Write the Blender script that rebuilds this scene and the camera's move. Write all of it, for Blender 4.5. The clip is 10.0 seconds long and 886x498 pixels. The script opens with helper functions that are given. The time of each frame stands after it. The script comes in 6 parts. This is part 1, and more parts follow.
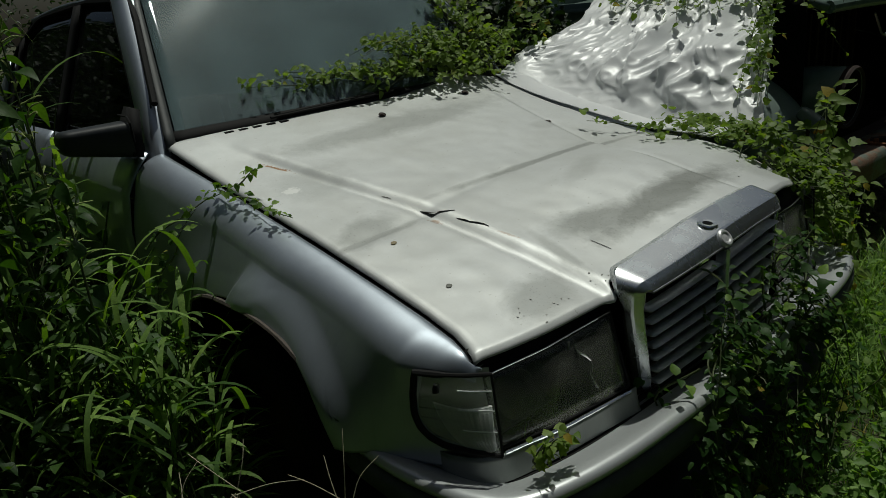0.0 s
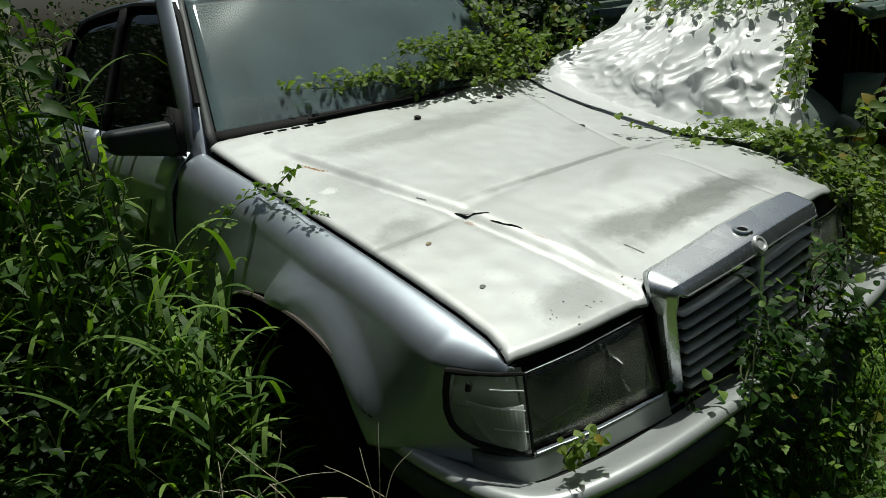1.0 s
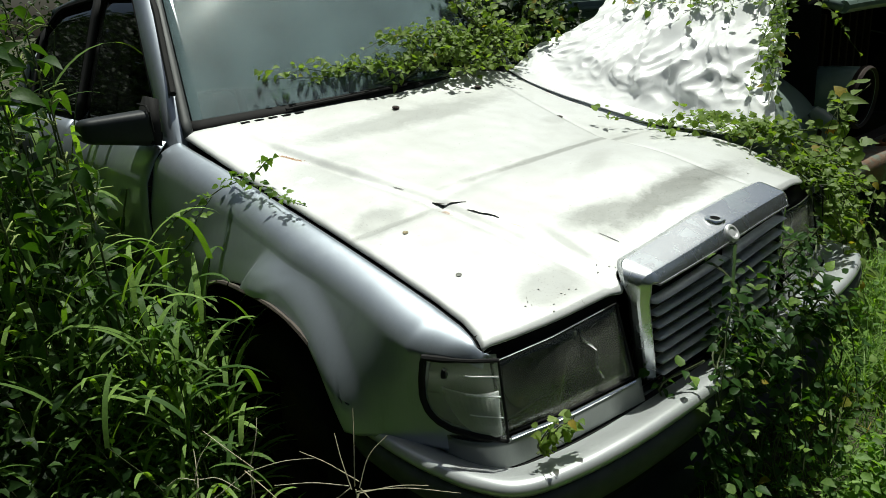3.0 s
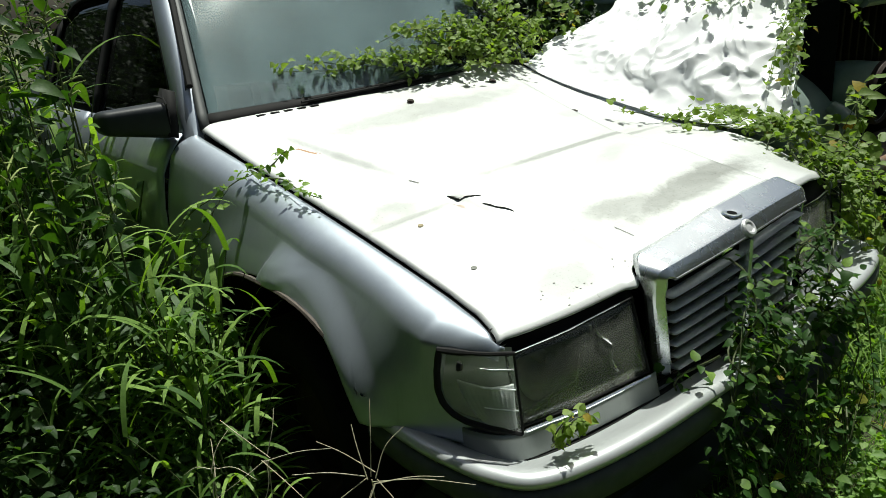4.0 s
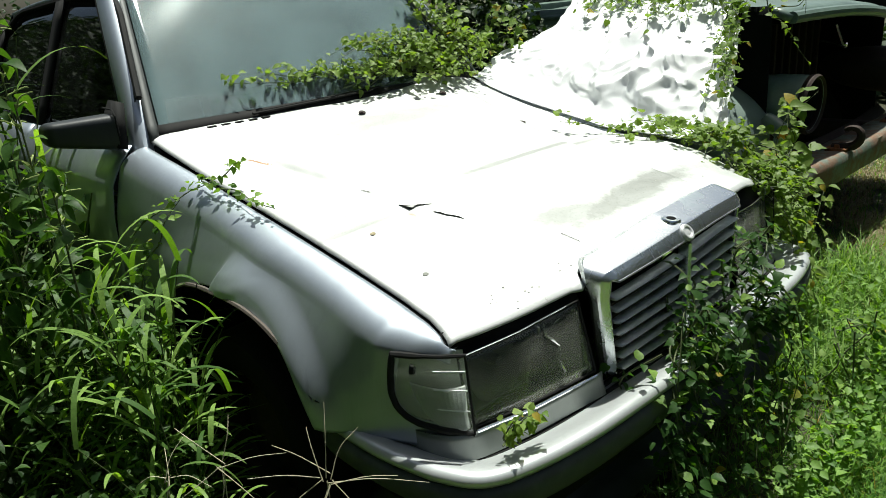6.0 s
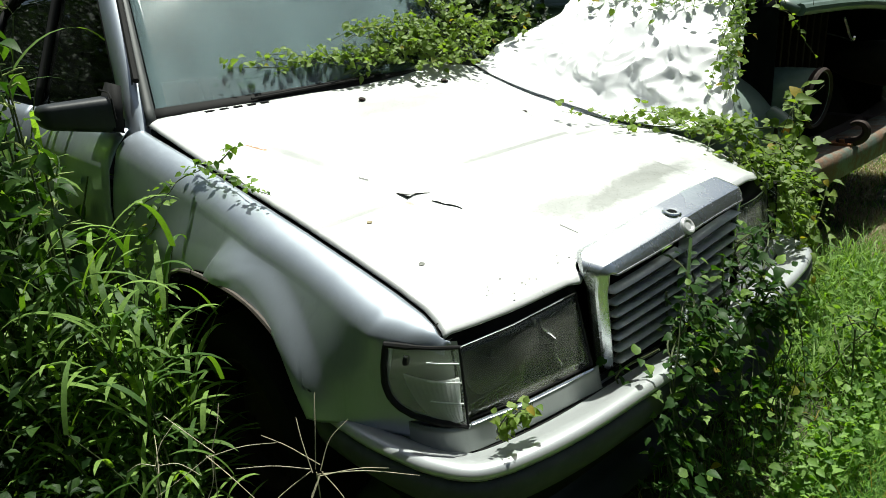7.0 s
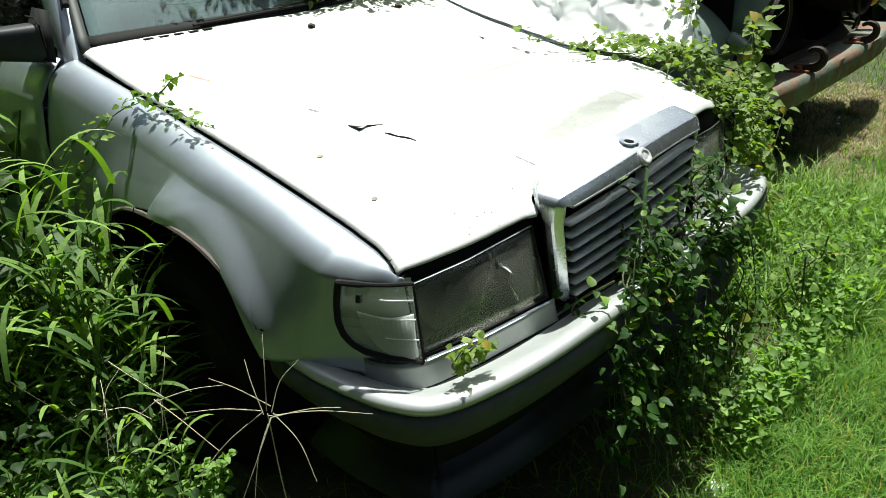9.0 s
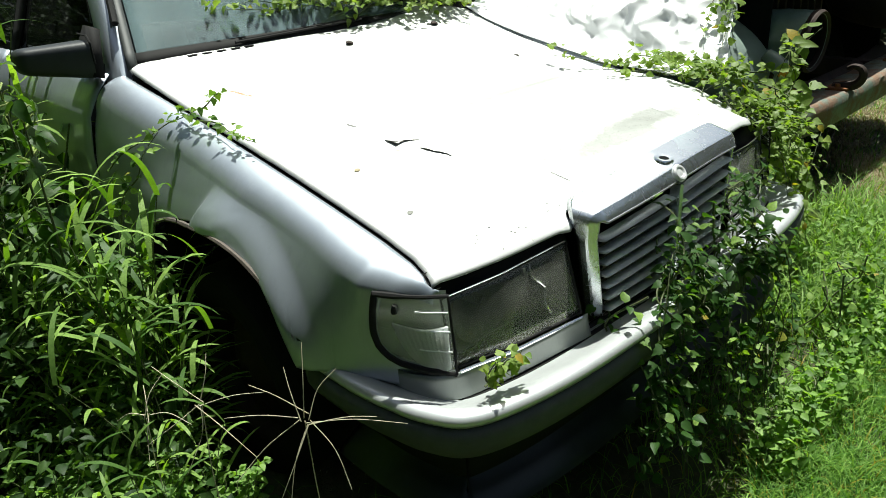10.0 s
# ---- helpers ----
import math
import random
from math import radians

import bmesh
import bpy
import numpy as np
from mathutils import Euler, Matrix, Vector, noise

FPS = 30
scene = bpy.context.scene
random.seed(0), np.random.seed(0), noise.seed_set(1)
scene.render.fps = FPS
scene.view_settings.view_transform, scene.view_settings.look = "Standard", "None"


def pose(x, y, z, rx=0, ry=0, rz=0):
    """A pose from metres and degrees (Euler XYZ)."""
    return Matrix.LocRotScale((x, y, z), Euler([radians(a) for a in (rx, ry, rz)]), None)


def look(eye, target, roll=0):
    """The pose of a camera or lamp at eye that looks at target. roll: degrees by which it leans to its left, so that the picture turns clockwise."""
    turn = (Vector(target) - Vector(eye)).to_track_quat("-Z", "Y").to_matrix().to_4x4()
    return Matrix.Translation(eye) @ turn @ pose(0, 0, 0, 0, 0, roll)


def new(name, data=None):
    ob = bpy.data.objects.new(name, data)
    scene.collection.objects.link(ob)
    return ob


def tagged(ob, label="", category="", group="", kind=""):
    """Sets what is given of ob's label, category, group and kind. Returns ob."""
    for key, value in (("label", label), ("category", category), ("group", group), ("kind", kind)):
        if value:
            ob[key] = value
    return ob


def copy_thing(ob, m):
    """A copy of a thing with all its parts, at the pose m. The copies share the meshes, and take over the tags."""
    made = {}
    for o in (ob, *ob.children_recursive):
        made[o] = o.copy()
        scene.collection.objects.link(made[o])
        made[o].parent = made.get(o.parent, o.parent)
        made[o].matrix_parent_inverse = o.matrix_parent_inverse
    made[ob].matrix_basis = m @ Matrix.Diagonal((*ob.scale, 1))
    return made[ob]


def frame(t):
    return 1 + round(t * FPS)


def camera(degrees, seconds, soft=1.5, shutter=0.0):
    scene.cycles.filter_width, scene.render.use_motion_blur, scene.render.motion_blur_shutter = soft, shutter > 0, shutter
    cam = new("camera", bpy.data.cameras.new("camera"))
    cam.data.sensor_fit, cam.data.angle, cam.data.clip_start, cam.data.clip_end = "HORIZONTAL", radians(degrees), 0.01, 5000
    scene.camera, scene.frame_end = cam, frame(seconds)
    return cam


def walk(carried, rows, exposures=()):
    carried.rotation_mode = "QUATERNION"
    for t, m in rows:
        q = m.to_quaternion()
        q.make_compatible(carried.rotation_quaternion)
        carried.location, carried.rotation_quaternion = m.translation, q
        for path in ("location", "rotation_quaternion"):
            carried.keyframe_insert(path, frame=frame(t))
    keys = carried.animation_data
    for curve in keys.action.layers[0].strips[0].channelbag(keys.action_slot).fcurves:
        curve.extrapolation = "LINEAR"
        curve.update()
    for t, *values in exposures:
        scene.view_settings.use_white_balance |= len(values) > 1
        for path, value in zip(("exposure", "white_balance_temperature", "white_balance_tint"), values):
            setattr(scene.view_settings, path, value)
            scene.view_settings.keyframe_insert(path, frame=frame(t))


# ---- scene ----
cam = camera(63.6, 10.0, soft=0.6)
PATH = [
    (0, (-1.496, -0.704, 1.372), (-0.282, 0.741, 0.71), -6.1),
    (0.5, (-1.514, -0.708, 1.375), (-0.336, 0.772, 0.725), -5.9),
    (1, (-1.521, -0.716, 1.377), (-0.366, 0.784, 0.731), -5.9),
    (1.5, (-1.523, -0.725, 1.371), (-0.36, 0.757, 0.699), -5.8),
    (2, (-1.52, -0.724, 1.372), (-0.33, 0.746, 0.722), -5.5),
    (2.5, (-1.519, -0.732, 1.368), (-0.328, 0.732, 0.707), -5.5),
    (4, (-1.529, -0.727, 1.366), (-0.368, 0.753, 0.687), -5.4),
    (4.5, (-1.54, -0.729, 1.364), (-0.406, 0.766, 0.672), -5.1),
    (5, (-1.541, -0.743, 1.366), (-0.385, 0.734, 0.673), -5.0),
    (5.5, (-1.544, -0.76, 1.365), (-0.302, 0.663, 0.707), -4.6),
    (5.7, (-1.551, -0.762, 1.367), (-0.285, 0.64, 0.709), -4.9),
    (6.8, (-1.539, -0.758, 1.364), (-0.282, 0.652, 0.706), -4.5),
    (7, (-1.529, -0.755, 1.362), (-0.276, 0.645, 0.675), -4.0),
    (7.5, (-1.525, -0.753, 1.361), (-0.307, 0.631, 0.584), -5.0),
    (8, (-1.505, -0.747, 1.357), (-0.27, 0.586, 0.522), -5.3),
    (8.5, (-1.494, -0.744, 1.354), (-0.208, 0.542, 0.523), -5.0),
    (9, (-1.49, -0.743, 1.353), (-0.225, 0.539, 0.484), -3.8),
    (9.5, (-1.495, -0.744, 1.354), (-0.255, 0.577, 0.508), -4.2),
    (10, (-1.511, -0.749, 1.358), (-0.289, 0.603, 0.533), -4.1),
]
EXPOSURES = [(0.0, -1.35), (0.5, -1.05), (1.0, -0.58), (1.5, -0.58), (2.0, -0.78), (2.5, -0.40), (4.0, 0.27), (4.5, 0.40), (5.5, 0.52), (7.0, 0.55), (8.0, 0.78), (10.0, 0.86)]
EXPOSURES = [(t, stops, 6500, 0) for t, stops in EXPOSURES]
walk(cam, [(t, look(eye, target, roll)) for t, eye, target, roll in PATH], EXPOSURES)


# ---- light ----
SUN_FROM = Vector((0.28, 0.13, 0.95)).normalized()
world = bpy.data.worlds.new("sky")
scene.world = world
world.use_nodes = True
wn = world.node_tree.nodes
sky = wn.new("ShaderNodeTexSky")
sky.sky_type = "NISHITA"
sky.sun_disc = False
sky.dust_density = 4.0
sky.sun_elevation = math.asin(SUN_FROM.z)
sky.sun_rotation = math.atan2(SUN_FROM.x, SUN_FROM.y)
wn["Background"].inputs["Strength"].default_value = 0.046
world.node_tree.links.new(sky.outputs[0], wn["Background"].inputs["Color"])
sun = new("sun", bpy.data.lights.new("sun", "SUN"))
sun.data.energy = 5.0
sun.data.angle = radians(0.53)
sun.data.color = (1.0, 0.975, 0.93)
sun.matrix_basis = look(SUN_FROM * 20, (0, 0, 0))


# ---- materials ----
class Mat:
    """A node material with a few short ways to add nodes."""

    def __init__(self, name):
        self.m = bpy.data.materials.new(name)
        self.m.use_nodes = True
        self.t = self.m.node_tree
        self.b = self.t.nodes["Principled BSDF"]

    def node(self, kind, **sockets):
        n = self.t.nodes.new("ShaderNode" + kind)
        for k, v in sockets.items():
            n.inputs[k.replace("_", " ")].default_value = v
        return n

    def join(self, a, b):
        self.t.links.new(a, b)

    def coords(self, scale=(1, 1, 1)):
        g = self.node("NewGeometry")
        mp = self.node("Mapping", Scale=scale)
        self.join(g.outputs["Position"], mp.inputs["Vector"])
        return mp.outputs[0]

    def noise(self, scale, detail=4.0, rough=0.55, stretch=(1, 1, 1), distort=0.0):
        n = self.node("TexNoise", Scale=scale, Detail=detail, Roughness=rough, Distortion=distort)
        self.join(self.coords(stretch), n.inputs["Vector"])
        return n.outputs["Fac"]

    def ramp(self, fac, stops):
        r = self.node("ValToRGB")
        el = r.color_ramp.elements
        while len(el) < len(stops):
            el.new(0.5)
        for e, (p, c) in zip(el, stops):
            e.position = p
            e.color = (*c, 1) if len(c) == 3 else c
        self.join(fac, r.inputs[0])
        return r.outputs[0]

    def mix(self, fac, a, b, blend="MIX"):
        n = self.node("Mix")
        n.data_type = "RGBA"
        n.blend_type = blend
        for sock, v in ((n.inputs[0], fac), (n.inputs[6], a), (n.inputs[7], b)):
            if isinstance(v, bpy.types.NodeSocket):
                self.join(v, sock)
            elif isinstance(v, (int, float)):
                sock.default_value = v
            else:
                sock.default_value = (*v, 1)
        return n.outputs[2]

    def math(self, op, a, b=0.5):
        n = self.node("Math")
        n.operation = op
        for sock, v in zip(n.inputs, (a, b)):
            if isinstance(v, bpy.types.NodeSocket):
                self.join(v, sock)
            else:
                sock.default_value = v
        return n.outputs[0]

    def bump(self, height, strength=0.3, dist=0.01):
        n = self.node("Bump", Strength=strength, Distance=dist)
        self.join(height, n.inputs["Height"])
        self.join(n.outputs[0], self.b.inputs["Normal"])

    def set(self, color=None, rough=None, metal=None, **more):
        pairs = [("Base Color", color), ("Roughness", rough), ("Metallic", metal)] + [(k.replace("_", " "), v) for k, v in more.items()]
        for k, v in pairs:
            if v is None:
                continue
            if isinstance(v, bpy.types.NodeSocket):
                self.join(v, self.b.inputs[k])
            elif k == "Base Color":
                self.b.inputs[k].default_value = (*v, 1)
            else:
                self.b.inputs[k].default_value = v
        return self.m


def g3(v):
    return (v, v, v)


def paint_material(name, base, dull, chalk, metal=0.55):
    """Weathered silver paint: broad chalky fading, faint streaks of dirt and a little grit."""
    k = Mat(name)
    broad = k.ramp(k.noise(2.3, 5, 0.6, distort=0.4), [(0.38, g3(0)), (0.62, g3(1))])
    fine = k.ramp(k.noise(38, 5, 0.7), [(0.3, g3(0)), (0.75, g3(1))])
    streak = k.ramp(k.noise(9, 5, 0.7, stretch=(3.0, 3.0, 0.5)), [(0.52, g3(0)), (0.75, g3(1))])
    c = k.mix(broad, base, dull)
    c = k.mix(k.math("MULTIPLY", fine, 0.10), c, tuple(v * 0.8 for v in dull))
    c = k.mix(k.math("MULTIPLY", streak, 0.22), c, tuple(v * 0.55 for v in dull))
    rough = k.math("ADD", k.math("MULTIPLY", fine, 0.05), chalk)
    rough = k.math("ADD", k.math("MULTIPLY", streak, 0.08), rough)
    k.bump(k.noise(5, 2, 0.5), 0.02, 0.01)
    return k.set(c, rough, metal, Coat_Weight=0.15, Coat_Roughness=0.15)


def hood_material():
    """The bonnet's own paint: sun-bleached, with grey water stains behind the grille, on the near nose, along the cowl
    and beside the fold, and the shading of ridge and fold painted in as dark bands.
    """
    k = Mat("bonnet_paint")
    g = k.node("NewGeometry")
    wob = k.noise(7.0, 6, 0.66, distort=0.7)
    ragged = k.noise(42, 5, 0.7)

    def spot(place, turn, size, grain, amount, soft=(0.62, 0.78)):
        """A patch of that half-size with a ragged outline."""
        mp = k.node("Mapping")
        mp.vector_type = "TEXTURE"
        mp.inputs["Location"].default_value = place
        mp.inputs["Rotation"].default_value = (0, 0, radians(turn))
        mp.inputs["Scale"].default_value = size
        k.join(g.outputs["Position"], mp.inputs["Vector"])
        ln = k.node("VectorMath")
        ln.operation = "LENGTH"
        k.join(mp.outputs[0], ln.inputs[0])
        edge = k.math("ADD", ln.outputs["Value"], k.math("MULTIPLY", grain, amount))
        return k.ramp(k.math("MULTIPLY", edge, 0.5), [(soft[0], g3(1)), (soft[1], g3(0))])

    both = k.math("ADD", k.math("MULTIPLY", wob, 0.75), k.math("MULTIPLY", ragged, 0.25))
    stain_and_shade = None
    for place, turn, size, depth in (
        ((0.17, 0.300, 0.79), 1, (0.46, 0.085, 0.3), 1.0),
        ((-0.10, 0.345, 0.79), -14, (0.20, 0.085, 0.3), 0.8),
        ((-0.455, 0.235, 0.77), 12, (0.13, 0.085, 0.3), 0.6),
        # narrow band along the ridge: shading of its slope, painted in
        ((-0.30, 0.30, 0.77), 78, (0.17, 0.028, 0.3), 0.5),
        ((0.02, 1.215, 0.97), 2, (0.62, 0.105, 0.3), 0.62),
        ((-0.50, 1.00, 0.93), 8, (0.16, 0.16, 0.3), 0.35),
        ((-0.555, 0.69, 0.86), 10, (0.14, 0.075, 0.3), 0.6),
        # next two: shade in the fold, painted as narrow dark bands
        ((0.16, 0.705, 0.86), -1, (0.56, 0.022, 0.3), 0.8),
        ((-0.56, 0.655, 0.85), 2, (0.18, 0.022, 0.3), 0.7),
        ((0.40, 0.93, 0.92), 0, (0.10, 0.05, 0.3), 0.3),
        ((0.12, 0.56, 0.83), 20, (0.16, 0.05, 0.3), 0.3),
    ):
        a = k.math("MULTIPLY", spot(place, turn, size, both, 1.5, (0.60, 0.84)), depth)
        stain_and_shade = a if stain_and_shade is None else k.math("MAXIMUM", stain_and_shade, a)
    mottled = k.math("MULTIPLY", stain_and_shade, k.math("ADD", k.math("MULTIPLY", wob, 0.7), 0.45))
    fine = k.ramp(k.noise(55, 6, 0.75), [(0.35, g3(0)), (0.72, g3(1))])
    specks = k.ramp(k.noise(90, 3, 0.6), [(0.68, g3(0)), (0.73, g3(1))])
    grit = k.math("MULTIPLY", k.ramp(k.noise(170, 3, 0.6), [(0.60, g3(0)), (0.68, g3(1))]), stain_and_shade)
    cloud = k.ramp(k.noise(3.1, 5, 0.6, distort=0.5), [(0.40, g3(0)), (0.66, g3(1))])
    c = k.mix(cloud, (0.58, 0.595, 0.59), (0.51, 0.52, 0.505))
    c = k.mix(mottled, c, (0.15, 0.158, 0.145))
    c = k.mix(k.math("MULTIPLY", fine, 0.16), c, (0.40, 0.40, 0.36))
    c = k.mix(k.math("MULTIPLY", specks, 0.35), c, (0.16, 0.14, 0.10))
    c = k.mix(k.math("MULTIPLY", grit, 0.4), c, (0.10, 0.095, 0.08))
    # rust that has bled along the ridge and below the split, and a pale bird-lime mark
    for place, turn, size, strength in (((-0.527, 1.160, 0.955), 22, (0.012, 0.088, 0.2), 1.0), ((-0.395, 0.625, 0.845), 20, (0.016, 0.032, 0.2), 0.6), ((-0.325, 0.44, 0.80), 12, (0.008, 0.06, 0.2), 0.4)):
        a = spot(place, turn, size, k.noise(130, 4, 0.7), 1.9)
        c = k.mix(k.math("MULTIPLY", a, strength), c, k.mix(k.noise(240, 2, 0.5), (0.34, 0.19, 0.09), (0.20, 0.10, 0.045)))
    c = k.mix(k.math("MULTIPLY", spot((-0.575, 1.0, 0.925), 0, (0.035, 0.03, 0.2), k.noise(60, 4, 0.7), 1.6), 0.6), c, (0.78, 0.78, 0.76))
    rough = k.math("ADD", k.math("MULTIPLY", stain_and_shade, 0.16), 0.50)
    k.bump(k.noise(70, 4, 0.6), 0.05, 0.004)
    return k.set(c, rough, 0.38, Coat_Weight=0.05, Coat_Roughness=0.3)


def plain(name, color, rough, metal=0.0, vary=0.35, scale=25.0, bump=0.15, **more):
    k = Mat(name)
    n = k.noise(scale, 5, 0.65)
    b = k.noise(scale / 9, 4, 0.6)
    f = k.math("MULTIPLY", k.math("ADD", n, b), 0.5)
    f = k.ramp(f, [(0.35, g3(0)), (0.65, g3(1))])
    c = k.mix(f, tuple(v * (1 - vary) for v in color), tuple(min(1, v * (1 + vary)) for v in color))
    k.bump(n, bump, 0.004)
    r = k.math("ADD", k.math("MULTIPLY", n, 0.2), rough - 0.1)
    return k.set(c, r, metal, **more)


def chrome_material():
    k = Mat("aged_chrome")
    f = k.ramp(k.noise(13, 5, 0.6, distort=0.6), [(0.48, g3(0)), (0.70, g3(1))])
    c = k.mix(f, (0.93, 0.96, 0.98), (0.60, 0.66, 0.69))
    r = k.math("ADD", k.math("MULTIPLY", f, 0.08), 0.25)
    k.bump(k.noise(9, 2), 0.02, 0.005)
    return k.set(c, r, 0.96)


def dusty_glass(name, dust, amount, tint=(0.8, 0.85, 0.85), rough=0.03, scale=2.5, low=0.55):
    """Glass under a film of dust that is thicker in patches and runs."""
    k = Mat(name)
    n = k.noise(scale, 6, 0.65, distort=0.5)
    f = k.noise(60, 4, 0.7)
    d = k.math("MULTIPLY", k.ramp(k.math("ADD", k.math("MULTIPLY", n, 0.92), k.math("MULTIPLY", f, 0.08)), [(0.32, g3(low)), (0.66, g3(1.0))]), amount)
    clear = k.node("BsdfTransparent")
    clear.inputs["Color"].default_value = (*tint, 1)
    gloss = k.node("BsdfGlossy", Roughness=rough)
    fres = k.node("Fresnel", IOR=1.5)
    pane = k.node("MixShader")
    k.join(fres.outputs[0], pane.inputs[0])
    k.join(clear.outputs[0], pane.inputs[1])
    k.join(gloss.outputs[0], pane.inputs[2])
    dirt = k.node("BsdfDiffuse")
    dirt.inputs["Color"].default_value = (*dust, 1)
    both = k.node("MixShader")
    k.join(d, both.inputs[0])
    k.join(pane.outputs[0], both.inputs[1])
    k.join(dirt.outputs[0], both.inputs[2])
    k.join(both.outputs[0], k.t.nodes["Material Output"].inputs["Surface"])
    k.t.nodes.remove(k.b)
    return k.m


def leaf_material(name, dark, light, per_object=True, gloss=0.50, lit=0.40, yellow=0.0):
    """Leaf: colour varies from leaf to leaf, light passes through the blade."""
    k = Mat(name)
    if per_object:
        r = k.node("ObjectInfo").outputs["Random"]
    else:
        r = k.node("NewGeometry").outputs["Random Per Island"]
    c = k.mix(r, dark, light)
    if yellow:
        c = k.mix(k.ramp(r, [(1 - yellow - 0.01, g3(0)), (1 - yellow, g3(1))]), c, (0.34, 0.26, 0.04))
    n = k.noise(140, 3, 0.6)
    c = k.mix(k.math("MULTIPLY", k.ramp(n, [(0.4, g3(0)), (0.7, g3(1))]), 0.35), c, tuple(v * 0.6 for v in dark))
    k.bump(n, 0.25, 0.003)
    k.set(c, gloss, 0.0, Specular_IOR_Level=0.22)
    tr = k.node("BsdfTranslucent")
    tc = k.mix(1.0, c, (1.0, 1.0, 0.35), "MULTIPLY")
    bright = k.mix(1.0, tc, (1.5, 1.7, 1.0), "MULTIPLY")
    k.join(bright, tr.inputs["Color"])
    m = k.node("MixShader")
    m.inputs[0].default_value = lit
    k.join(k.b.outputs[0], m.inputs[1])
    k.join(tr.outputs[0], m.inputs[2])
    k.join(m.outputs[0], k.t.nodes["Material Output"].inputs["Surface"])
    return k.m


M_PAINT = paint_material("silver_paint", (0.46, 0.51, 0.57), (0.39, 0.435, 0.49), 0.38, 0.78)
M_CHALK = paint_material("chalky_silver_paint", (0.60, 0.625, 0.63), (0.50, 0.52, 0.52), 0.30, 0.45)
# trim silver set darker, as its face below the lamp gets no sun
M_TRIM = paint_material("shaded_silver_paint", (0.30, 0.32, 0.305), (0.23, 0.245, 0.23), 0.34, 0.5)
M_HOOD = hood_material()
M_UNDER = plain("black_underside", (0.015, 0.015, 0.015), 0.9, Specular_IOR_Level=0.15)
M_RUBBER = plain("black_rubber", (0.012, 0.012, 0.012), 0.8, Specular_IOR_Level=0.2)
M_TYRE = plain("perished_tyre", (0.010, 0.010, 0.010), 0.95, Specular_IOR_Level=0.1)
M_PLASTIC = plain("grey_bumper_plastic", (0.075, 0.082, 0.082), 0.6, vary=0.25, Specular_IOR_Level=0.25)
M_STRIP = plain("grey_weathered_strip", (0.055, 0.06, 0.06), 0.6, vary=0.2)
M_MIRROR = plain("dark_mirror_shell", (0.024, 0.027, 0.030), 0.45, vary=0.25)
M_CHROME = chrome_material()
M_SLAT = plain("grille_fin", (0.66, 0.67, 0.67), 0.4, 0.3)
M_WIND = dusty_glass("dusty_windscreen", (0.21, 0.285, 0.30), 0.38, rough=0.04, low=0.40)
M_SIDEGLASS = dusty_glass("side_glass", (0.12, 0.13, 0.12), 0.08, (0.25, 0.28, 0.27))
M_LENS = dusty_glass("clouded_headlamp_lens", (0.36, 0.375, 0.335), 0.22, (0.88, 0.90, 0.86), 0.08, 9.0, 0.45)
M_CLEAR = dusty_glass("clear_indicator_lens", (0.74, 0.77, 0.75), 0.17, (0.95, 0.96, 0.95), 0.05, 14.0, 0.35)
M_REFLECT = plain("lamp_reflector", (0.74, 0.75, 0.75), 0.20, 0.9, vary=0.12)
M_TARNISH = plain("tarnished_reflector", (0.78, 0.80, 0.76), 0.30, 0.15, vary=0.15)
M_DULL = plain("dulled_reflector", (0.17, 0.175, 0.155), 0.6, 0.3, vary=0.15)
# white that paints the sun's glint on the indicator's reflector and ribs
M_GLINT_WHITE = plain("white_glint_backing", (0.92, 0.94, 0.95), 0.40, 0.15, vary=0.06, bump=0.03)
M_INDGREY = plain("grey_indicator_backing", (0.30, 0.33, 0.29), 0.35, 0.2, vary=0.15, bump=0.05)
M_INNER = plain("grey_lamp_housing", (0.17, 0.175, 0.155), 0.6, vary=0.15)
M_GRIME = plain("brown_grime", (0.085, 0.07, 0.058), 0.85, vary=0.5, scale=60, bump=0.4)
M_DASH = plain("sun_faded_dashboard", (0.05, 0.055, 0.06), 0.7)
M_SEAT = plain("grey_seat_cloth", (0.10, 0.10, 0.105), 0.9)
M_RUST = plain("rust", (0.20, 0.075, 0.025), 0.9, vary=0.5, scale=60, bump=0.5)
M_SCAB = plain("orange_brown_rust", (0.36, 0.20, 0.09), 0.9, vary=0.4, scale=80)
M_GREEN = plain("faded_green_truck_paint", (0.13, 0.18, 0.155), 0.34, vary=0.3, scale=14, Coat_Weight=0.2)
M_IRON = plain("dark_rusted_iron", (0.035, 0.022, 0.018), 0.75, 0.3, vary=0.5, scale=50, bump=0.4)
# near-black for openings, with the shade inside them put into the colour
M_CAVITY_SHADE = plain("cavity_shade_black", (0.006, 0.007, 0.007), 0.9, Specular_IOR_Level=0.1)
M_AMBER = plain("amber_lens", (0.75, 0.38, 0.02), 0.3, vary=0.15)
M_LIME = plain("lichen_stone", (0.55, 0.54, 0.50), 0.9)
M_NOSE = plain("faded_green_wing_paint", (0.17, 0.22, 0.195), 0.5, vary=0.15, scale=14)
M_LEAF_VINE = leaf_material("vine_leaf", (0.028, 0.076, 0.016), (0.25, 0.38, 0.085), yellow=0.012)
M_LEAF_PALE = leaf_material("pale_vine_leaf", (0.10, 0.17, 0.035), (0.25, 0.33, 0.09), yellow=0.05)
# weed green darkened below the blades' to carry the shade between plants
M_SHADEWEED = leaf_material("weed_leaf", (0.012, 0.034, 0.008), (0.065, 0.125, 0.030), per_object=False)
M_BLADE = leaf_material("grass_blade", (0.055, 0.12, 0.024), (0.29, 0.44, 0.11), per_object=False)
